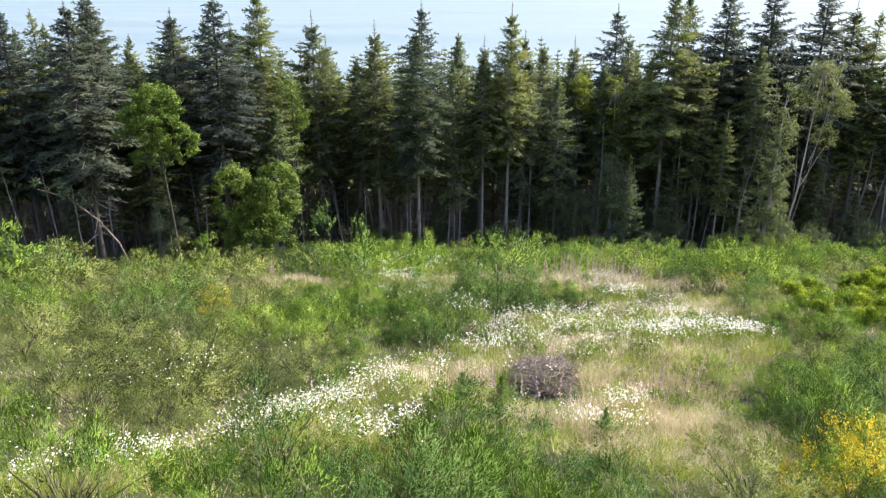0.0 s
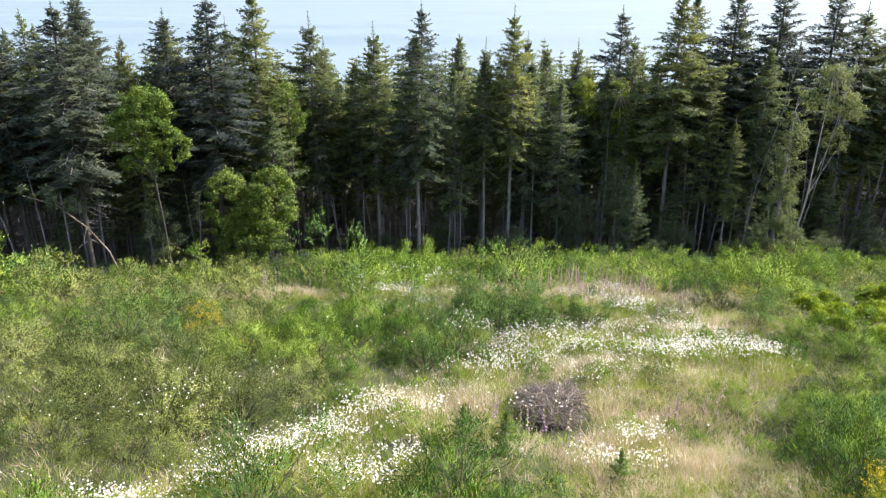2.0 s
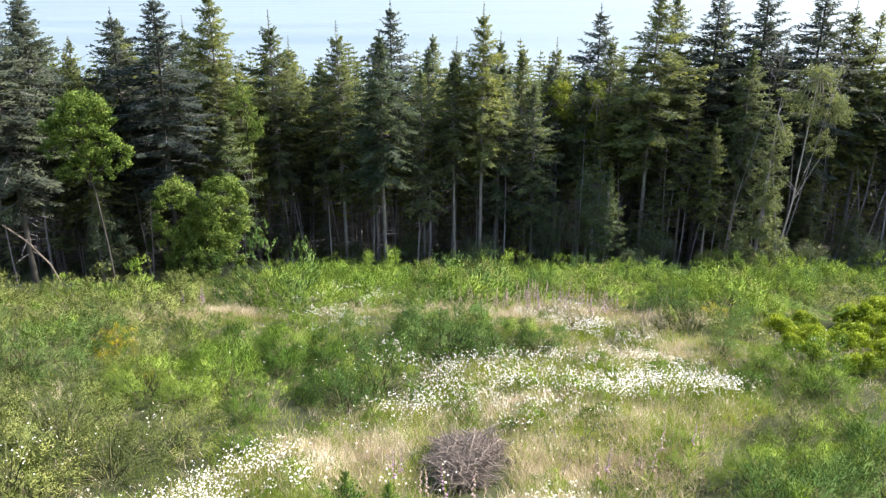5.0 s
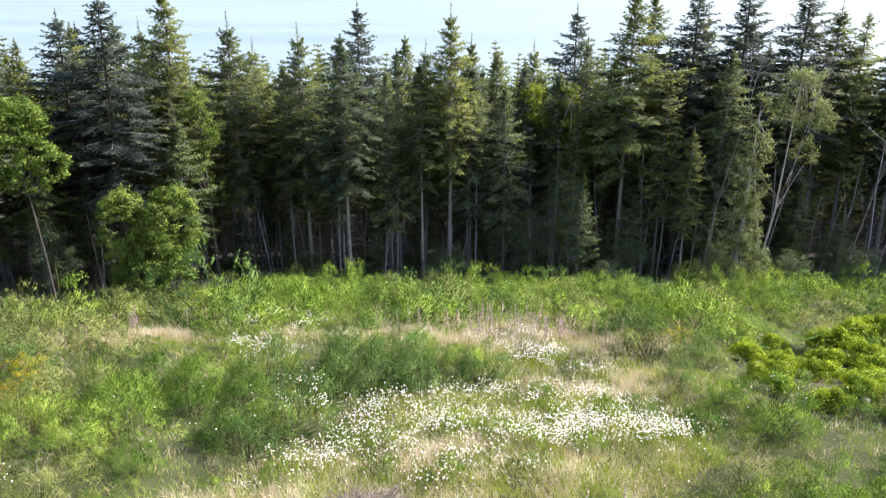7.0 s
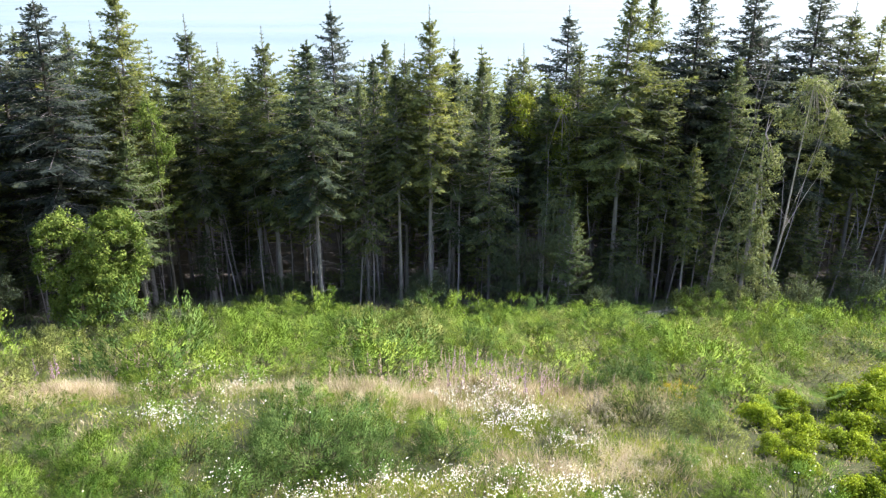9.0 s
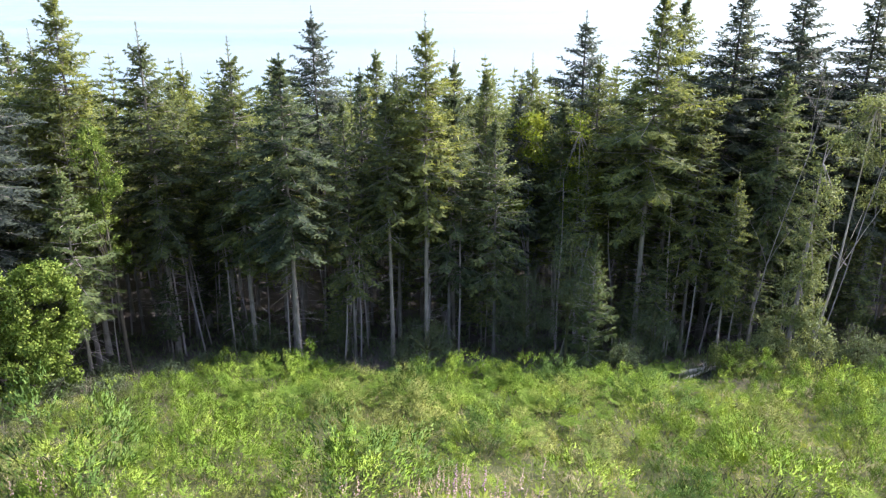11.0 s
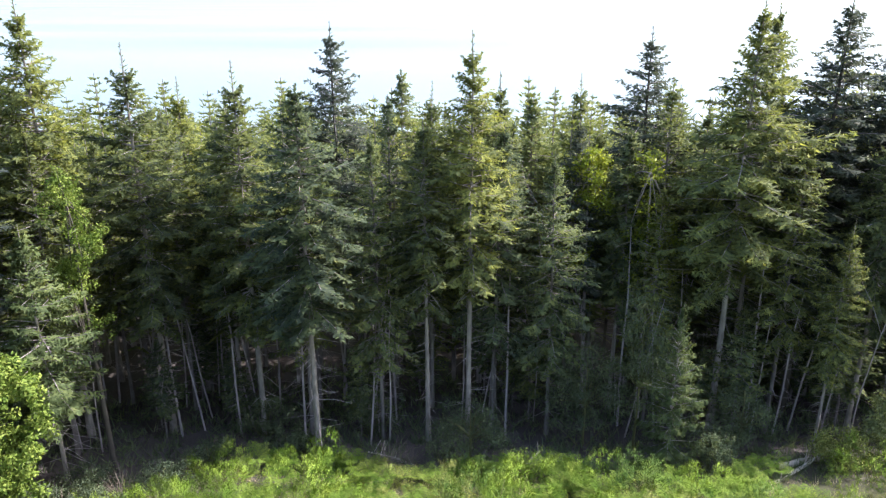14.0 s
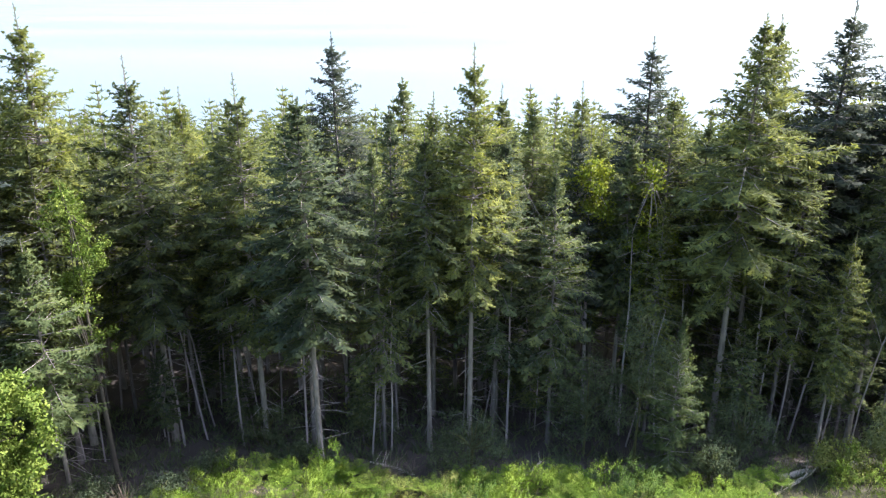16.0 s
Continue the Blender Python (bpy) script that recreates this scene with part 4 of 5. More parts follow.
def scrub_kinds(plumes, per, thin, tag):
    """Six kinds of shrub, finer or coarser."""
    return [
        shrub("broom_shrub", "feathery bright green broom shrub", BROOM, broom_geo(301 + tag, 1.28, 1.38, plumes, per, thin, 1.0, (0.045, 0.095), 0.28, puffs=17)),
        shrub("broom_shrub", "feathery green broom shrub with upright sprigs", BROOM, broom_geo(302 + tag, 1.20, 1.50, plumes, per, thin, 1.3, (0.055, 0.11), 0.22, puffs=17)),
        shrub("broom_shrub", "low spreading feathery broom shrub", BROOM, broom_geo(303 + tag, 1.45, 1.18, plumes, per, thin, 0.8, (0.045, 0.09), 0.30, puffs=17)),
        shrub("scrub_bush", "dull olive-green leafy scrub bush", OLIVE, broom_geo(304 + tag, 1.35, 1.25, plumes, per, thin * 1.1, 0.6, (0.038, 0.075), 0.45, puffs=17)),
        shrub("scrub_bush", "low grey-green leafy scrub bush", OLIVE, broom_geo(305 + tag, 1.30, 1.10, plumes, per, thin * 1.1, 0.6, (0.038, 0.075), 0.45, puffs=17)),
        shrub("broom_shrub", "feathery broom mound, deep green in place of a shaded hollow", DEEP_BROOM, broom_geo(306 + tag, 1.30, 1.35, plumes, per, thin, 0.9, (0.042, 0.085), 0.30, puffs=17)),
    ]


BROOMS = scrub_kinds(520, 14, 0.0062, 0)
MIDDLE = scrub_kinds(420, 13, 0.0080, 20)
joined_green, joined_olive, joined_deep, joined_wood = Geo(), Geo(), Geo(), Geo()
coarse = [broom_geo(311, 1.35, 1.45, 270, 11, 0.0125, 1.0, (0.060, 0.11), 0.30, stems=4, puffs=15, fill=6), broom_geo(312, 1.25, 1.45, 270, 11, 0.0120, 1.2, (0.065, 0.12), 0.26, stems=4, puffs=15, fill=6),
          broom_geo(313, 1.4, 1.25, 260, 11, 0.0130, 0.5, (0.05, 0.10), 0.45, stems=4, puffs=15, fill=6)]
fine = [broom_geo(314, 1.35, 1.45, 400, 14, 0.0085, 1.0, (0.045, 0.09), 0.30, stems=4, puffs=18, fill=6), broom_geo(315, 1.25, 1.50, 400, 14, 0.0082, 1.2, (0.05, 0.10), 0.26, stems=4, puffs=18, fill=6),
        broom_geo(316, 1.4, 1.25, 400, 14, 0.0090, 0.5, (0.04, 0.08), 0.45, stems=4, puffs=18, fill=6)]
spots, tufts = [], []
for gy in np.arange(6.5, 51.5, 1.75):
    half = 0.66 * gy + 7
    for gx in np.arange(-half, half + 6, 1.95):
        x, y = gx + RNG.uniform(-0.85, 0.85), gy + RNG.uniform(-0.75, 0.75)
        if openness(x, y) > 0.25 and y < 34 and RNG.random() < (0.95 if y < 28 else 0.6) and not (0.9 < x < 4.6 and 12.2 < y < 19.8) and gap_to_path(x, y) > 0.9:
            tufts.append((x, y))
        if openness(x, y) > 0.25 or y > scrub_end(x) or x > 38 or x < -36 or hole(x, y) or RNG.random() < (0.06 if y > 36 else 0.16 if y > 20 else 0.08):
            continue
        spots.append((x, y))
near = [s for s in spots if s[1] < 30]
keep = set(sorted(range(len(near)), key=lambda n: near[n][1])[:290])
first = set()
for n, (x, y) in enumerate(near + [s for s in spots if s[1] >= 30]):
    k = (RNG.uniform(1.05, 1.4) if RNG.random() < 0.4 else RNG.uniform(0.5, 0.9)) * (1.06 + 0.7 * noise.noise(Vector((x * 0.33, y * 0.33, 5.5))))
    if x < -2.5 and 17 < y < 33:
        k *= 1.06
    if y < 11:
        k *= 0.85
    if 28 < y < 33 and -14 < x < 0:
        k *= 0.75
    if y > 36:
        k = min(1.3 if x < 6 else 1.12, k * (1.06 + 0.6 * noise.noise(Vector((x * 0.6, y * 0.6, 2.2)))))
    m = pose(x, y, landz(x, y) - 0.12, RNG.normal(0, 5), RNG.normal(0, 5), RNG.uniform(0, 360)) @ Matrix.Diagonal((k, k, k * RNG.uniform(0.8, 1.15), 1))
    dull = noise.noise(Vector((x * 0.16, y * 0.16, 3.1))) + 0.25 * noise.noise(Vector((x * 0.6, y * 0.6, 9))) - (0.25 if y > 38 else 0.0)
    if n < len(near) and n in keep:
        # some plants take the deep green colour to stand in for shaded hollows
        i = (3 + int(RNG.integers(2))) if dull > 0.04 else 5 if RNG.random() < 0.3 else int(RNG.integers(3))
        kinds = BROOMS if y < 20 else MIDDLE
        if (i, y < 20) in first:
            put(kinds[i], m)
        else:
            kinds[i].matrix_basis = m
            first.add((i, y < 20))
    else:
        w, gn = (fine if y > 37 and -12 < x < 22 else coarse)[2 if dull > 0.04 else int(RNG.integers(2))]
        (joined_olive if dull > 0.04 else joined_deep if RNG.random() < 0.28 else joined_green).moved(m, gn)
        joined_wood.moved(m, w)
for x, y in tufts:
    m = pose(x, y, landz(x, y) - 0.08, RNG.normal(0, 5), RNG.normal(0, 5), RNG.uniform(0, 360)) @ Matrix.Scale(RNG.uniform(0.26, 0.55), 4)
    put(BROOMS[int(RNG.integers(5))], m)
low = np.random.default_rng(77)
for _ in range(70):
    x, y, k, turn, i = low.uniform(-2.5, 10.5), low.uniform(15.0, 24.5), low.uniform(0.30, 0.52), low.uniform(0, 360), int(low.integers(3))
    if openness(x, y) > 0.25 and not (1.3 < x < 4.3 and y < 20.2) and gap_to_path(x, y) > 0.8:
        put(BROOMS[i], pose(x, y, landz(x, y) - 0.06, 0, 0, turn) @ Matrix.Scale(k, 4))
tagged(new("broom_thicket", joined_green.mesh("broom_thicket", BROOM)), "dense green broom thicket covering the slope", "scrub", kind="stuff")
tagged(new("deep_broom_thicket", joined_deep.mesh("deep_broom_thicket", DEEP_BROOM)), "deep green broom mounds within the thicket", "scrub", kind="stuff")
tagged(new("olive_thicket", joined_olive.mesh("olive_thicket", OLIVE)), "dull olive scrub growing through the broom", "scrub", kind="stuff")
tagged(new("thicket_stems", joined_wood.mesh("thicket_stems", STEM)), "brown woody stems and dark hollow fill within the thicket", "stems", kind="stuff")



def scatter(first, rows):
    for n, (x, y, k) in enumerate(rows):
        m = pose(x, y, landz(x, y) - 0.1, 0, 0, RNG.uniform(0, 360)) @ Matrix.Scale(k, 4)
        if n:
            put(first, m)
        else:
            first.matrix_basis = m


scatter(shrub("broom_shrub", "large deep green feathery broom shrub", DEEP_BROOM, broom_geo(325, 1.15, 1.35, 780, 17, 0.0056, 0.9, (0.042, 0.085), 0.30, puffs=21)), BIG)
scatter(shrub("broom_shrub", "lush bright green broom shrub with upright sprays", BROOM, broom_geo(323, 1.2, 1.45, 780, 17, 0.0054, 1.2, (0.048, 0.095), 0.25, puffs=21)), LUSH)
scatter(shrub("scrub_bush", "large old olive bush, hollows darkened with brown fill", OLIVE, broom_geo(327, 1.15, 1.25, 620, 17, 0.0060, 0.5, (0.036, 0.075), 0.45, puffs=17)), OLD)
scatter(shrub("seeded_bush", "grey-brown dry bush gone to seed", GREY_DRY, broom_geo(329, 1.15, 1.15, 300, 14, 0.0075, 1.2, (0.06, 0.13), 0.35, puffs=24)), GREYS)
golden = shrub("flowering_broom", "green broom shrub covered in golden yellow flowers", BROOM, broom_geo(321, 1.05, 1.25, 260, 13, 0.0080, 0.8, (0.06, 0.12), 0.5))
part("blossom", broom_geo(322, 1.1, 1.3, 240, 13, 0.0110, 0.7, (0.03, 0.07), 0.9)[1], YELLOW, golden, "golden yellow flowers")
scatter(golden, YELLOWS)

# lime-green leafy shrubs
scatter(leafy("leafy_shrub", "lime-green glossy leafy shrub in sun", "shrub", LIME, STEM, 0, 0, group="lime-green shrubs", seed=331, leaves=3600, size=0.095, clumps=46, thick=0.6,
              lobes=[(0, 0, 0.5, 1.1, 1.0, 0.55), (0.4, 0.3, 0.75, 0.7, 0.7, 0.45), (-0.4, -0.2, 0.7, 0.7, 0.6, 0.45)], trunk=[(0, 0, -0.1, 0.04), (0, 0, 0.4, 0.03), (0, 0, 0.8, 0.01)]), LIMES)


# ---- bracken ----
def fern_geo(seed, fronds=9, L=1.0):
    r, g = np.random.default_rng(seed), Geo()
    for i in range(fronds):
        a = i * 6.28 / fronds + r.normal(0, 0.3)
        out = np.array([np.cos(a), np.sin(a), 0])
        side = np.array([-out[1], out[0], 0])
        q = np.linspace(0.15, 1, 18)[:, None]
        l = L * r.uniform(0.8, 1.15)
        p = out * q * l * 0.85 + [0, 0, 1] * (l * (1.05 * q - 0.60 * q ** 2))
        g.tube(np.vstack([[0, 0, 0], p[8], p[-1]]), [0.008, 0.006, 0.003], 3)
        for sg in (-1, 1):
            way = unit(side * sg + out * 0.35 + [0, 0, -0.15] + r.normal(0, 0.12, (18, 3)))
            g.diamonds(p, way, np.repeat(out[None], 18, 0), (0.36 * np.sin(np.pi * (0.12 + 0.86 * q[:, 0])) + 0.04) * l, np.full(18, 0.030), belly=0.35)
    return g


FERNS = []
for n in range(230):
    if n < 195:
        x, y = RNG.uniform(-4, 17), RNG.uniform(43.5, 51.0)
    elif n < 203:
        x, y = RNG.uniform(14, 18), RNG.uniform(31, 34)
    else:
        x, y = RNG.uniform(-12, 14), RNG.uniform(36.5, 44)
    y = min(y, scrub_end(x) + 0.4)
    m = pose(x, y, landz(x, y) + RNG.uniform(0.1, 0.5), RNG.normal(0, 14), RNG.normal(0, 14), RNG.uniform(0, 360)) @ Matrix.Scale(RNG.uniform(0.5, 0.85), 4)
    if n < 3:
        ob = tagged(new("bracken_fern"), "bright green bracken fern with arching fronds", "fern", "bracken at the forest edge")
        part("fronds", fern_geo(351 + n), FERN, ob)
        ob.matrix_basis = m
        FERNS.append(ob)
    else:
        put(FERNS[n % 3], m)


# ---- grass and flowers ----
def off_pile(x, y):
    """0 where the brush pile lies and just before it."""
    return 0.0 if math.hypot((x - 2.75) / 1.0, (y - 17.6) / 1.9) < 1 else 1.0


def blades(name, label, mat, count, want, low, high, thin):
    g, pts = Geo(), []
    while len(pts) < count // 7:
        x, y = RNG.uniform(-24, 30), 6 + 44 * RNG.random() ** 1.5
        if abs(x - 2) < 0.66 * y + 6 and y < scrub_end(x) and RNG.random() < want(x, y):
            pts.append((x, y))
    p = np.repeat(np.array(pts), 7, 0) + RNG.normal(0, 0.10, (len(pts) * 7, 2))
    n = len(p)
    o = np.c_[p, land(p[:, 0], p[:, 1]) - 0.03]
    way = unit(np.c_[RNG.normal(0, 0.50, (n, 2)), np.ones(n)])
    a = unit(np.cross(way, RNG.normal(0, 1, (n, 3))))
    way = unit(way + np.c_[RNG.normal(0, 0.25, (n // 7, 2)), np.zeros(n // 7)].repeat(7, 0))
    L = (RNG.uniform(low, high, n) * RNG.uniform(0.45, 1.35, n // 7).repeat(7))[:, None]
    g.tris(o - a * thin, o + a * thin, o + way * L + np.c_[RNG.normal(0, 0.07, (n, 2)), np.zeros(n)])
    tagged(new(name, g.mesh(name, mat)), label, "grass", kind="stuff")


def dryness(x, y):
    """1 where the grass has dried to straw, 0 where it stays green."""
    v = sum(math.exp(-((x - a) / c) ** 2 - ((y - b) / d) ** 2) for a, b, c, d in ((4.8, 13.6, 2.4, 1.8), (5.4, 17.6, 2.6, 2.4), (-0.1, 19.0, 1.7, 1.9), (6.4, 32.5, 4.2, 1.0), (1.2, 33.2, 3.6, 0.7), (-7.6, 33.0, 3.4, 0.9), (9.6, 27.2, 2.6, 1.0), (5.0, 22.0, 3.0, 0.9), (3.4, 15.0, 1.6, 1.4)))
    return min(1.0, v) * min(1.0, max(0.0, 0.8 + 1.4 * noise.noise(Vector((x * 0.8, y * 0.8, 1)))))


blades("green_grass", "tall green grass between the shrubs", GRASS, 200000, lambda x, y: off_pile(x, y) * (0.14 + 0.76 * openness(x, y) * (1 - 0.6 * dryness(x, y))), 0.15, 0.45, 0.008)
blades("dry_grass", "dry straw-coloured grass in the opening", STRAW, 165000, lambda x, y: off_pile(x, y) * (openness(x, y) * (0.12 + 0.88 * dryness(x, y)) + 0.02), 0.12, 0.42, 0.009)


def tall_grass():
    n, g = 9000, Geo()
    k = n // 9 + 1
    c = np.where(RNG.random(k)[:, None] < 0.82, np.c_[RNG.normal(6.8, 3.2, k), RNG.normal(32.7, 0.8, k)], np.c_[RNG.normal(-7.6, 1.6, k), RNG.normal(33.2, 0.6, k)]).repeat(9, 0)[:n]
    p = c + RNG.normal(0, 0.09, (n, 2))
    o = np.c_[p, land(p[:, 0], p[:, 1]) - 0.03]
    way = unit(np.c_[RNG.normal(0, 0.30, (n, 2)), np.ones(n)])
    x = unit(np.cross(way, RNG.normal(0, 1, (n, 3)))) * 0.010
    g.tris(o - x, o + x, o + way * RNG.uniform(0.25, 0.60, (n, 1)))
    tagged(new("tall_dry_grass", g.mesh("tall_dry_grass", STRAW)), "tall pale dry grass among the foxgloves", "grass", kind="stuff")


tall_grass()


def daisies():
    g, pts = Geo(), []
    for x, y, rx, ry, n in ((-6.1, 10.1, 0.6, 0.6, 150), (-5.2, 11.6, 0.6, 0.5, 210), (-4.1, 13.3, 0.6, 0.6, 260), (-3.3, 14.8, 0.6, 0.6, 240), (-2.5, 16.2, 0.7, 0.6, 260), (-1.6, 17.4, 0.9, 0.6, 220), (-0.9, 14.0, 0.8, 0.6, 160), (-1.6, 12.8, 0.6, 0.4, 130),
                            (1.2, 21.2, 0.9, 0.9, 190), (1.8, 23.4, 0.9, 0.8, 170), (3.2, 22.4, 1.0, 0.9, 230), (4.8, 23.4, 1.4, 0.9, 330), (4.7, 20.9, 0.8, 1.0, 190), (6.6, 22.0, 0.9, 0.6, 230), (8.0, 22.9, 1.2, 0.5, 500), (9.6, 22.5, 0.9, 0.6, 380),
                            (5.0, 25.6, 1.6, 0.7, 220), (8.2, 25.2, 1.5, 0.7, 300), (3.5, 13.8, 0.8, 0.4, 130), (4.4, 15.3, 0.7, 0.4, 110), (7.6, 30.0, 0.9, 0.7, 420), (6.7, 31.6, 1.3, 0.6, 240), (9.0, 28.0, 0.6, 0.5, 90), (-1.9, 27.6, 0.9, 0.7, 120), (-0.4, 29.2, 0.6, 0.5, 80), (-2.5, 29.6, 0.8, 0.6, 70), (2.4, 24.6, 0.6, 0.4, 120)):
        for _ in range(int(n * 1.9 / 8)):
            a, b = RNG.normal(x, rx * 0.72), RNG.normal(y, ry * 0.72)
            pts += [(RNG.normal(a, 0.12), RNG.normal(b, 0.12)) for _ in range(int(RNG.integers(2, 15)))]
    for x, y, rx, ry, n in ((-2.5, 14.5, 4.5, 3.5, 260), (3.5, 21, 5, 3, 330), (0, 27.5, 3.0, 1.6, 70), (-2.0, 31.0, 1.4, 0.8, 70), (10, 24, 4, 2, 150), (-5.5, 15.5, 2, 1.5, 80)):
        pts += [(RNG.normal(x, rx * 0.6), RNG.normal(y, ry * 0.6)) for _ in range(n)]
    p = np.array([q for q in pts if math.hypot((q[0] - 2.75) / 1.15, (q[1] - 17.4) / 2.3) > 1])
    n = len(p)
    lift = np.array([0.95 if openness(x, y) < 0.25 else 0.0 for x, y in p])
    o = np.c_[p, land(p[:, 0], p[:, 1]) + RNG.uniform(0.38, 0.72, n) + lift]
    up = unit(np.c_[RNG.normal(0, 0.35, (n, 2)), np.ones(n)] + [0, -0.25, 0])
    u = unit(np.cross(up, [0.3, 1, 0.1]))
    w = np.cross(up, u)
    a = np.arange(8) * np.pi / 4
    r = RNG.uniform(0.012, 0.022, n)[:, None, None]
    ring = o[:, None] + r * (np.cos(a)[None, :, None] * u[:, None] + np.sin(a)[None, :, None] * w[:, None]) * np.where(np.arange(8) % 2, 0.82, 1.0)[None, :, None]
    g.add(ring, np.arange(8 * n).reshape(n, 8), 0)
    eye = o[:, None] + up[:, None] * 0.006 + 0.32 * r * (np.cos(a[::2])[None, :, None] * u[:, None] + np.sin(a[::2])[None, :, None] * w[:, None])
    g.add(eye, np.arange(4 * n).reshape(n, 4), 1)
    side = np.c_[np.full(n, 0.003), np.zeros(n), np.zeros(n)]
    foot = o - np.c_[RNG.normal(0, 0.05, (n, 2)), np.full(n, 0.5)]
    g.tris(foot - side, foot + side, o - up * 0.004, 2)
    tagged(new("oxeye_daisies", g.mesh("oxeye_daisies", [WHITE, EYE_YELLOW, GRASS])), "drifts of white daisies with yellow eyes", "flowers", kind="stuff")


daisies()


def foxglove(seed, bells_mat, label):
    r = np.random.default_rng(seed)
    ob = tagged(new("foxglove"), label, "flower", "foxgloves")
    part("stem", Geo().tube([(0, 0, -0.05), (0.02, 0, 0.6), (0, 0.02, 1.2)], [0.012, 0.009, 0.004], 5), GRASS, ob)
    g = Geo()
    for i in range(18):
        z = 0.42 + 0.75 * i / 18
        a, L = r.uniform(0, 6.28), 0.060 * (1 - 0.6 * i / 18)
        out = np.array([np.cos(a), np.sin(a), -0.55])
        o = np.array([0, 0, z])
        g.tube([o, o + out * L * 0.5, o + out * L], [0.008, 0.017 * (1 - 0.4 * i / 18), 0.024 * (1 - 0.5 * i / 18)], 5)
    part("flower_spike", g, bells_mat, ob)
    g = Geo()
    a = np.arange(7) * 0.9
    way = unit(np.c_[np.cos(a), np.sin(a), np.full(7, 0.5)])
    g.diamonds(np.zeros((7, 3)), way, unit(np.cross(way, [0, 0, 1.0])), np.full(7, 0.34), np.full(7, 0.11))
    part("leaf_rosette", g, GRASS, ob)
    return ob


FOX = [foxglove(1, PURPLE, "tall purple foxglove in flower"), foxglove(2, FADED, "fading pink foxglove spike"), foxglove(3, FADED, "fading pink foxglove spike")]
spots = [(7.9, 18.6), (8.2, 18.9), (6.5, 17.8), (6.7, 17.6), (5.7, 17.5), (5.5, 17.3), (7.1, 18.2), (4.7, 17.2), (1.2, 16.9), (1.75, 16.2), (1.95, 16.0), (2.3, 15.7), (2.75, 15.8), (3.0, 15.5), (1.1, 17.6), (1.3, 17.4)]
spots += [(RNG.normal(5.4, 1.6), RNG.normal(33.4, 0.6)) for _ in range(34)] + [(RNG.normal(8.2, 1.8), RNG.normal(32.6, 0.8)) for _ in range(40)]
spots += [(RNG.normal(-5.7, 0.5), RNG.normal(34.6, 0.4)) for _ in range(9)] + [(RNG.normal(-8.6, 0.7), RNG.normal(34.2, 0.4)) for _ in range(8)]
for n, (x, y) in enumerate(spots):
    i = n if n < 3 else (0 if RNG.random() < 0.3 else int(RNG.integers(1, 3)))
    m = pose(x, y, landz(x, y), RNG.normal(0, 4), RNG.normal(0, 4), RNG.uniform(0, 360)) @ Matrix.Scale(RNG.uniform(0.85, 1.2) * (0.9 if y < 25 else 0.95), 4)
    if n < 3:
        FOX[i].matrix_basis = m
    else:
        put(FOX[i], m)

# ---- brush pile, dead wood and stones ----
pile = tagged(new("brush_pile"), "heap of dry grey cut branches in the grass", "brush pile")
meshes = []
for k in range(6):
    r = np.random.default_rng(400 + k)
    L = r.uniform(0.6, 1.25)
    s = np.linspace(-0.5, 0.5, 6)
    g = Geo().tube(np.c_[s * L, r.normal(0, 0.05, 6).cumsum(), r.normal(0, 0.03, 6).cumsum()], np.linspace(0.012, 0.004, 6) * r.uniform(0.6, 1.6), 4)
    for j in range(7):
        b = r.uniform(-0.4, 0.4) * L
        g.tube([(b, 0, 0), (b + r.uniform(0.1, 0.4), r.uniform(-0.35, 0.35), r.uniform(-0.08, 0.12))], [0.007, 0.003], 3)
    meshes.append(g.mesh("stick", STICK, True))
for n in range(300):
    ob = new("stick", meshes[n % 6])
    ob.parent = pile
    rr, a = math.sqrt(RNG.random()), RNG.uniform(0, 6.28)
    square = 1 / max(abs(math.cos(a)), abs(math.sin(a))) ** 0.6
    x, y = rr * square * math.cos(a) * 0.62, rr * square * math.sin(a) * 1.22
    ob.matrix_basis = pose(x * (1.0 + 0.2 * y) + 0.06 * y, y, RNG.uniform(0.05, 0.60) * (1.05 - rr * rr * 0.55) + 0.03 - 0.24 * y, RNG.uniform(0, 360), RNG.normal(0, 15), RNG.uniform(0, 360))
pile.matrix_basis = pose(2.75, 18.0, landz(2.75, 18.0))

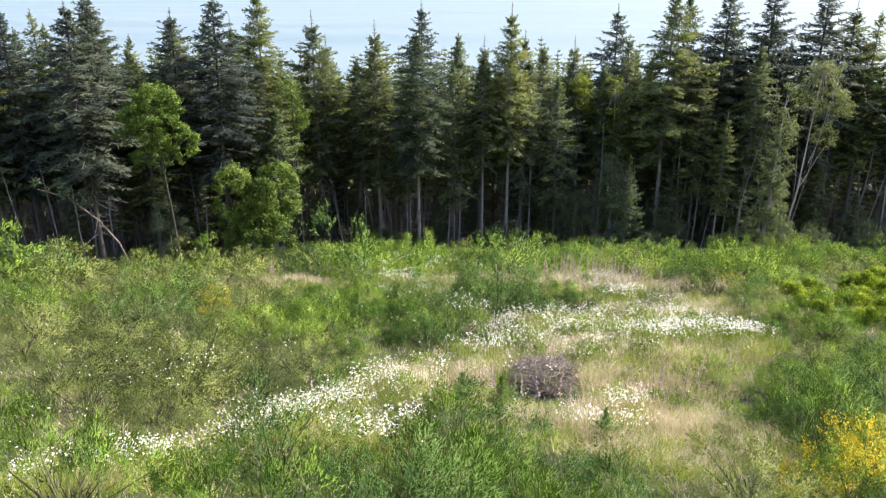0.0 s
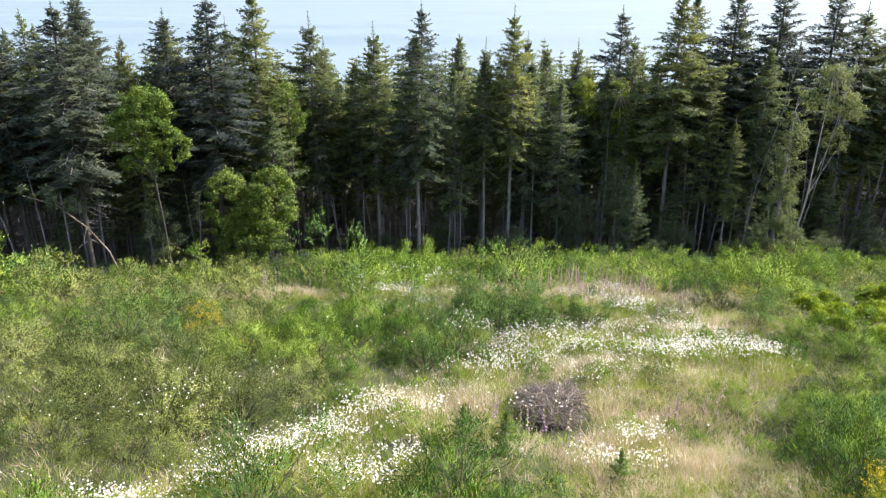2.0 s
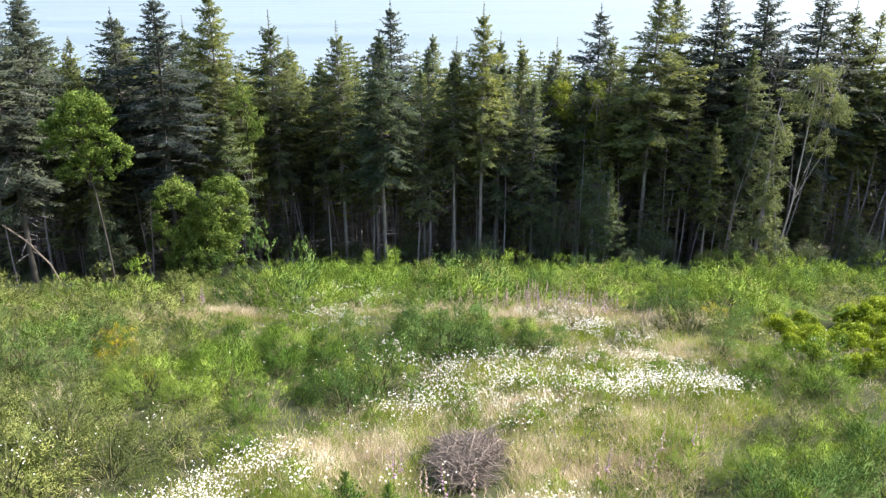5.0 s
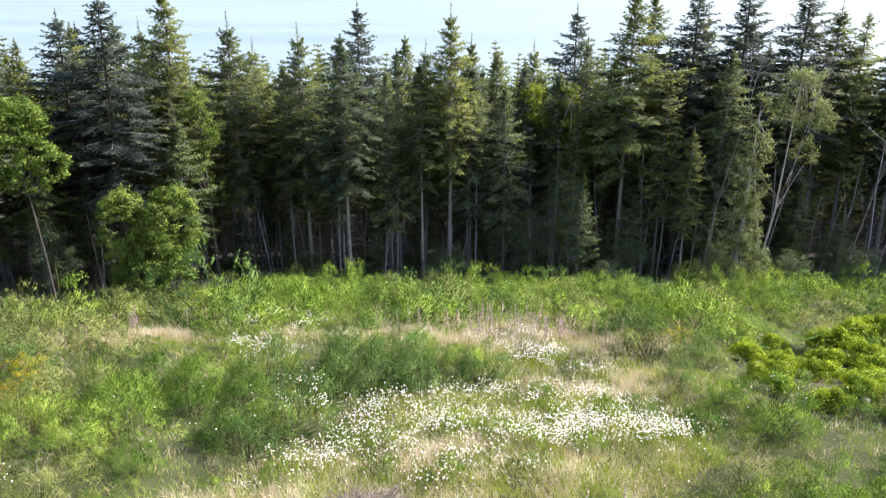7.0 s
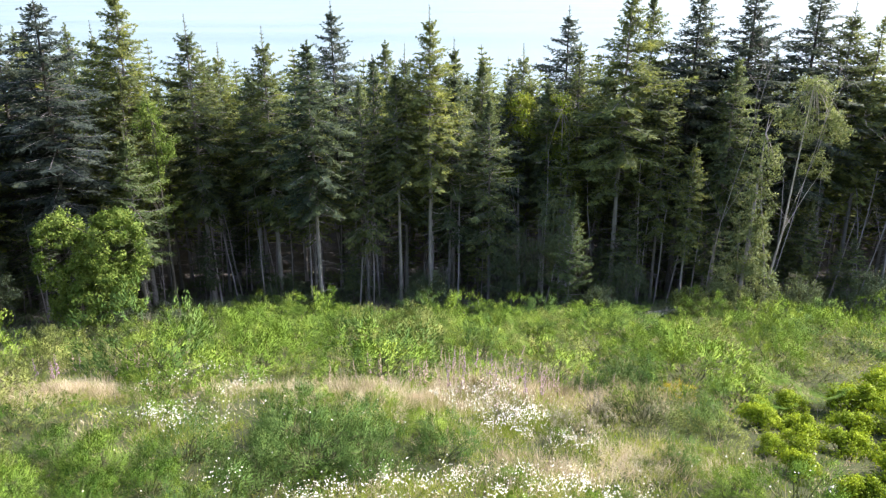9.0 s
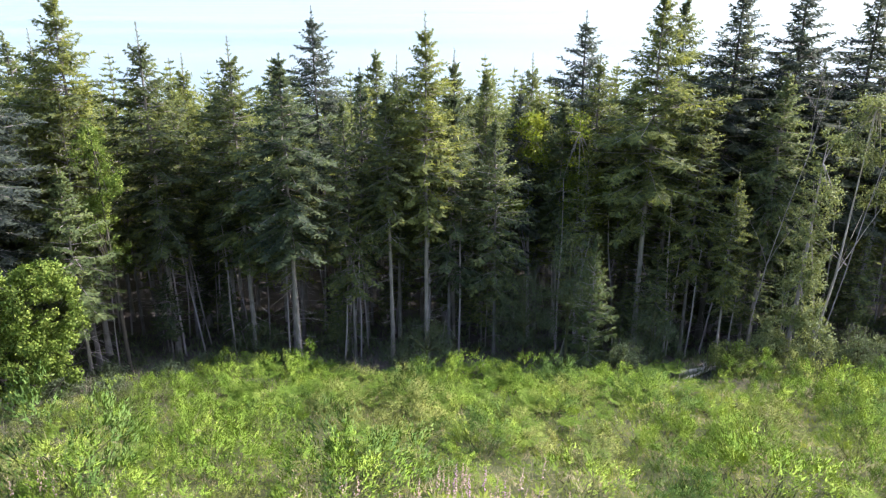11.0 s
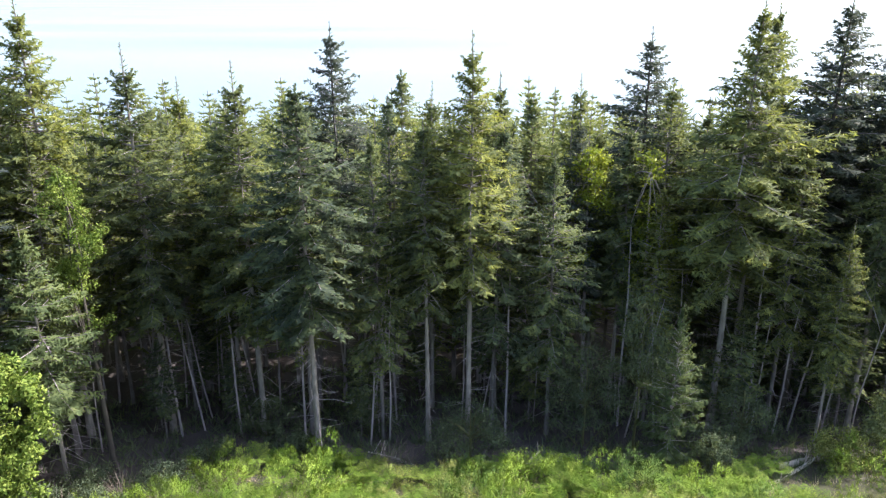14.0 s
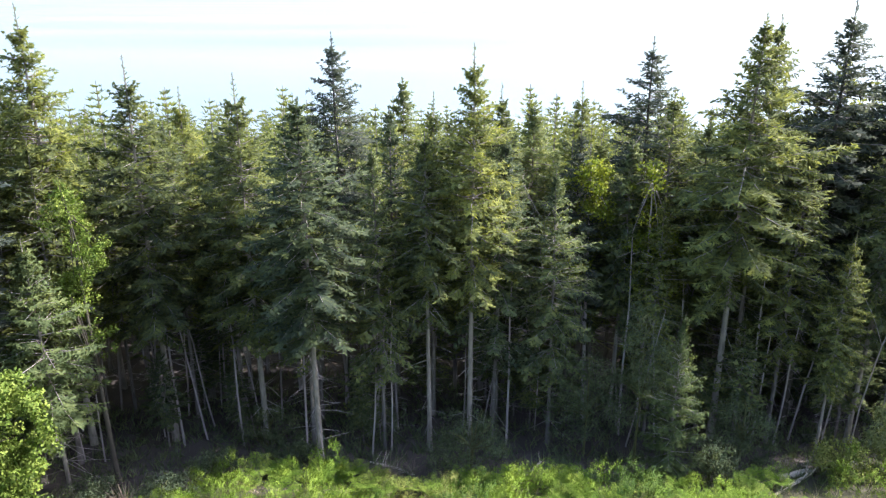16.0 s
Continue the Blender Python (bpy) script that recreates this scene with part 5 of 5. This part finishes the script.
for n, (x, y, L, turn, thick, label) in enumerate([(19.2, 50.6, 4.0, 20, 0.13, "fallen grey log at the forest edge"), (17.8, 49.6, 3.2, 38, 0.10, "fallen pale log with broken end"),
                                                    (21.0, 51.0, 3.6, 5, 0.09, "thin fallen trunk on the ground"), (7.2, 50.6, 2.2, 60, 0.07, "short dead branch on the ground"), (1.4, 51.6, 2.6, 150, 0.06, "dead branch leaning in brush")]):
    r, g = np.random.default_rng(430 + n), Geo()
    s = np.linspace(-0.5, 0.5, 8)
    g.tube(np.c_[s * L, r.normal(0, 0.03, 8).cumsum(), 0.06 * s], np.linspace(thick, thick * 0.6, 8), 8)
    ob = tagged(new("fallen_log"), label, "log", "fallen logs")
    part("trunk", g, PALE_BARK, ob, "", True)
    g = Geo()
    for j in range(7):
        b = r.uniform(-0.4, 0.45) * L
        g.tube([(b, 0, 0), (b + r.uniform(-0.2, 0.4), r.uniform(-0.5, 0.5), r.uniform(0.1, 0.6))], [0.02, 0.006], 4)
    tagged(part("broken_limb", g, PALE_BARK, ob), kind="stuff")
    ob.matrix_basis = pose(x, y, landz(x, y) + thick * 0.8, 0, 4, turn)

twiggy = None
for x, y, k in ((1.2, 50.6, 1.0), (7.0, 49.6, 0.8), (2.2, 51.2, 0.7), (7.4, 30.6, 0.75), (10.2, 30.8, 0.8), (-10.6, 34.6, 0.6), (-6.4, 45.4, 0.9), (-5.2, 47.2, 0.8), (-7.8, 44.6, 0.9), (-8.4, 47.2, 1.0), (-4.4, 49.0, 0.8), (-6.4, 49.2, 1.0), (-9.6, 45.2, 0.8)):
    m = pose(x, y, landz(x, y), 0, 0, RNG.uniform(0, 360)) @ Matrix.Scale(k, 4)
    if twiggy is None:
        g, r = Geo(), np.random.default_rng(450)
        for i in range(70):
            d = unit(np.array([r.normal(0, 0.6), r.normal(0, 0.6), 0.7]))
            L = r.uniform(0.6, 1.4)
            g.tube([(0, 0, 0), d * L * 0.5 + r.normal(0, 0.06, 3), d * L + r.normal(0, 0.12, 3)], [0.011, 0.007, 0.003], 3)
        twiggy = tagged(new("dead_bush"), "dry leafless grey twiggy bush", "bush", "dead bushes")
        tagged(part("twig_fan", g, STICK, twiggy), kind="stuff")
        twiggy.matrix_basis = m
    else:
        put(twiggy, m)

for n, (x, y, k) in enumerate(((4.0, 26.4, 0.15), (15.2, 25.8, 0.20), (16.8, 25.6, 0.17))):
    r = np.random.default_rng(470 + n)
    bm = bmesh.new()
    bmesh.ops.create_icosphere(bm, subdivisions=2, radius=1.0)
    for v in bm.verts:
        v.co *= 1 + 0.35 * noise.noise(v.co * 1.3 + Vector((n * 5, 0, 0)))
        v.co = Vector((v.co.x, v.co.y * 0.8, v.co.z * 0.65))
    me = bpy.data.meshes.new("boulder")
    bm.to_mesh(me), bm.free()
    me.materials.append(STONE)
    ob = tagged(new("boulder", me), "pale grey boulder in the grass", "stone", "boulders")
    ob.matrix_basis = pose(x, y, landz(x, y) + 0.5 * k, 0, 0, 40 * n) @ Matrix.Scale(k, 4)
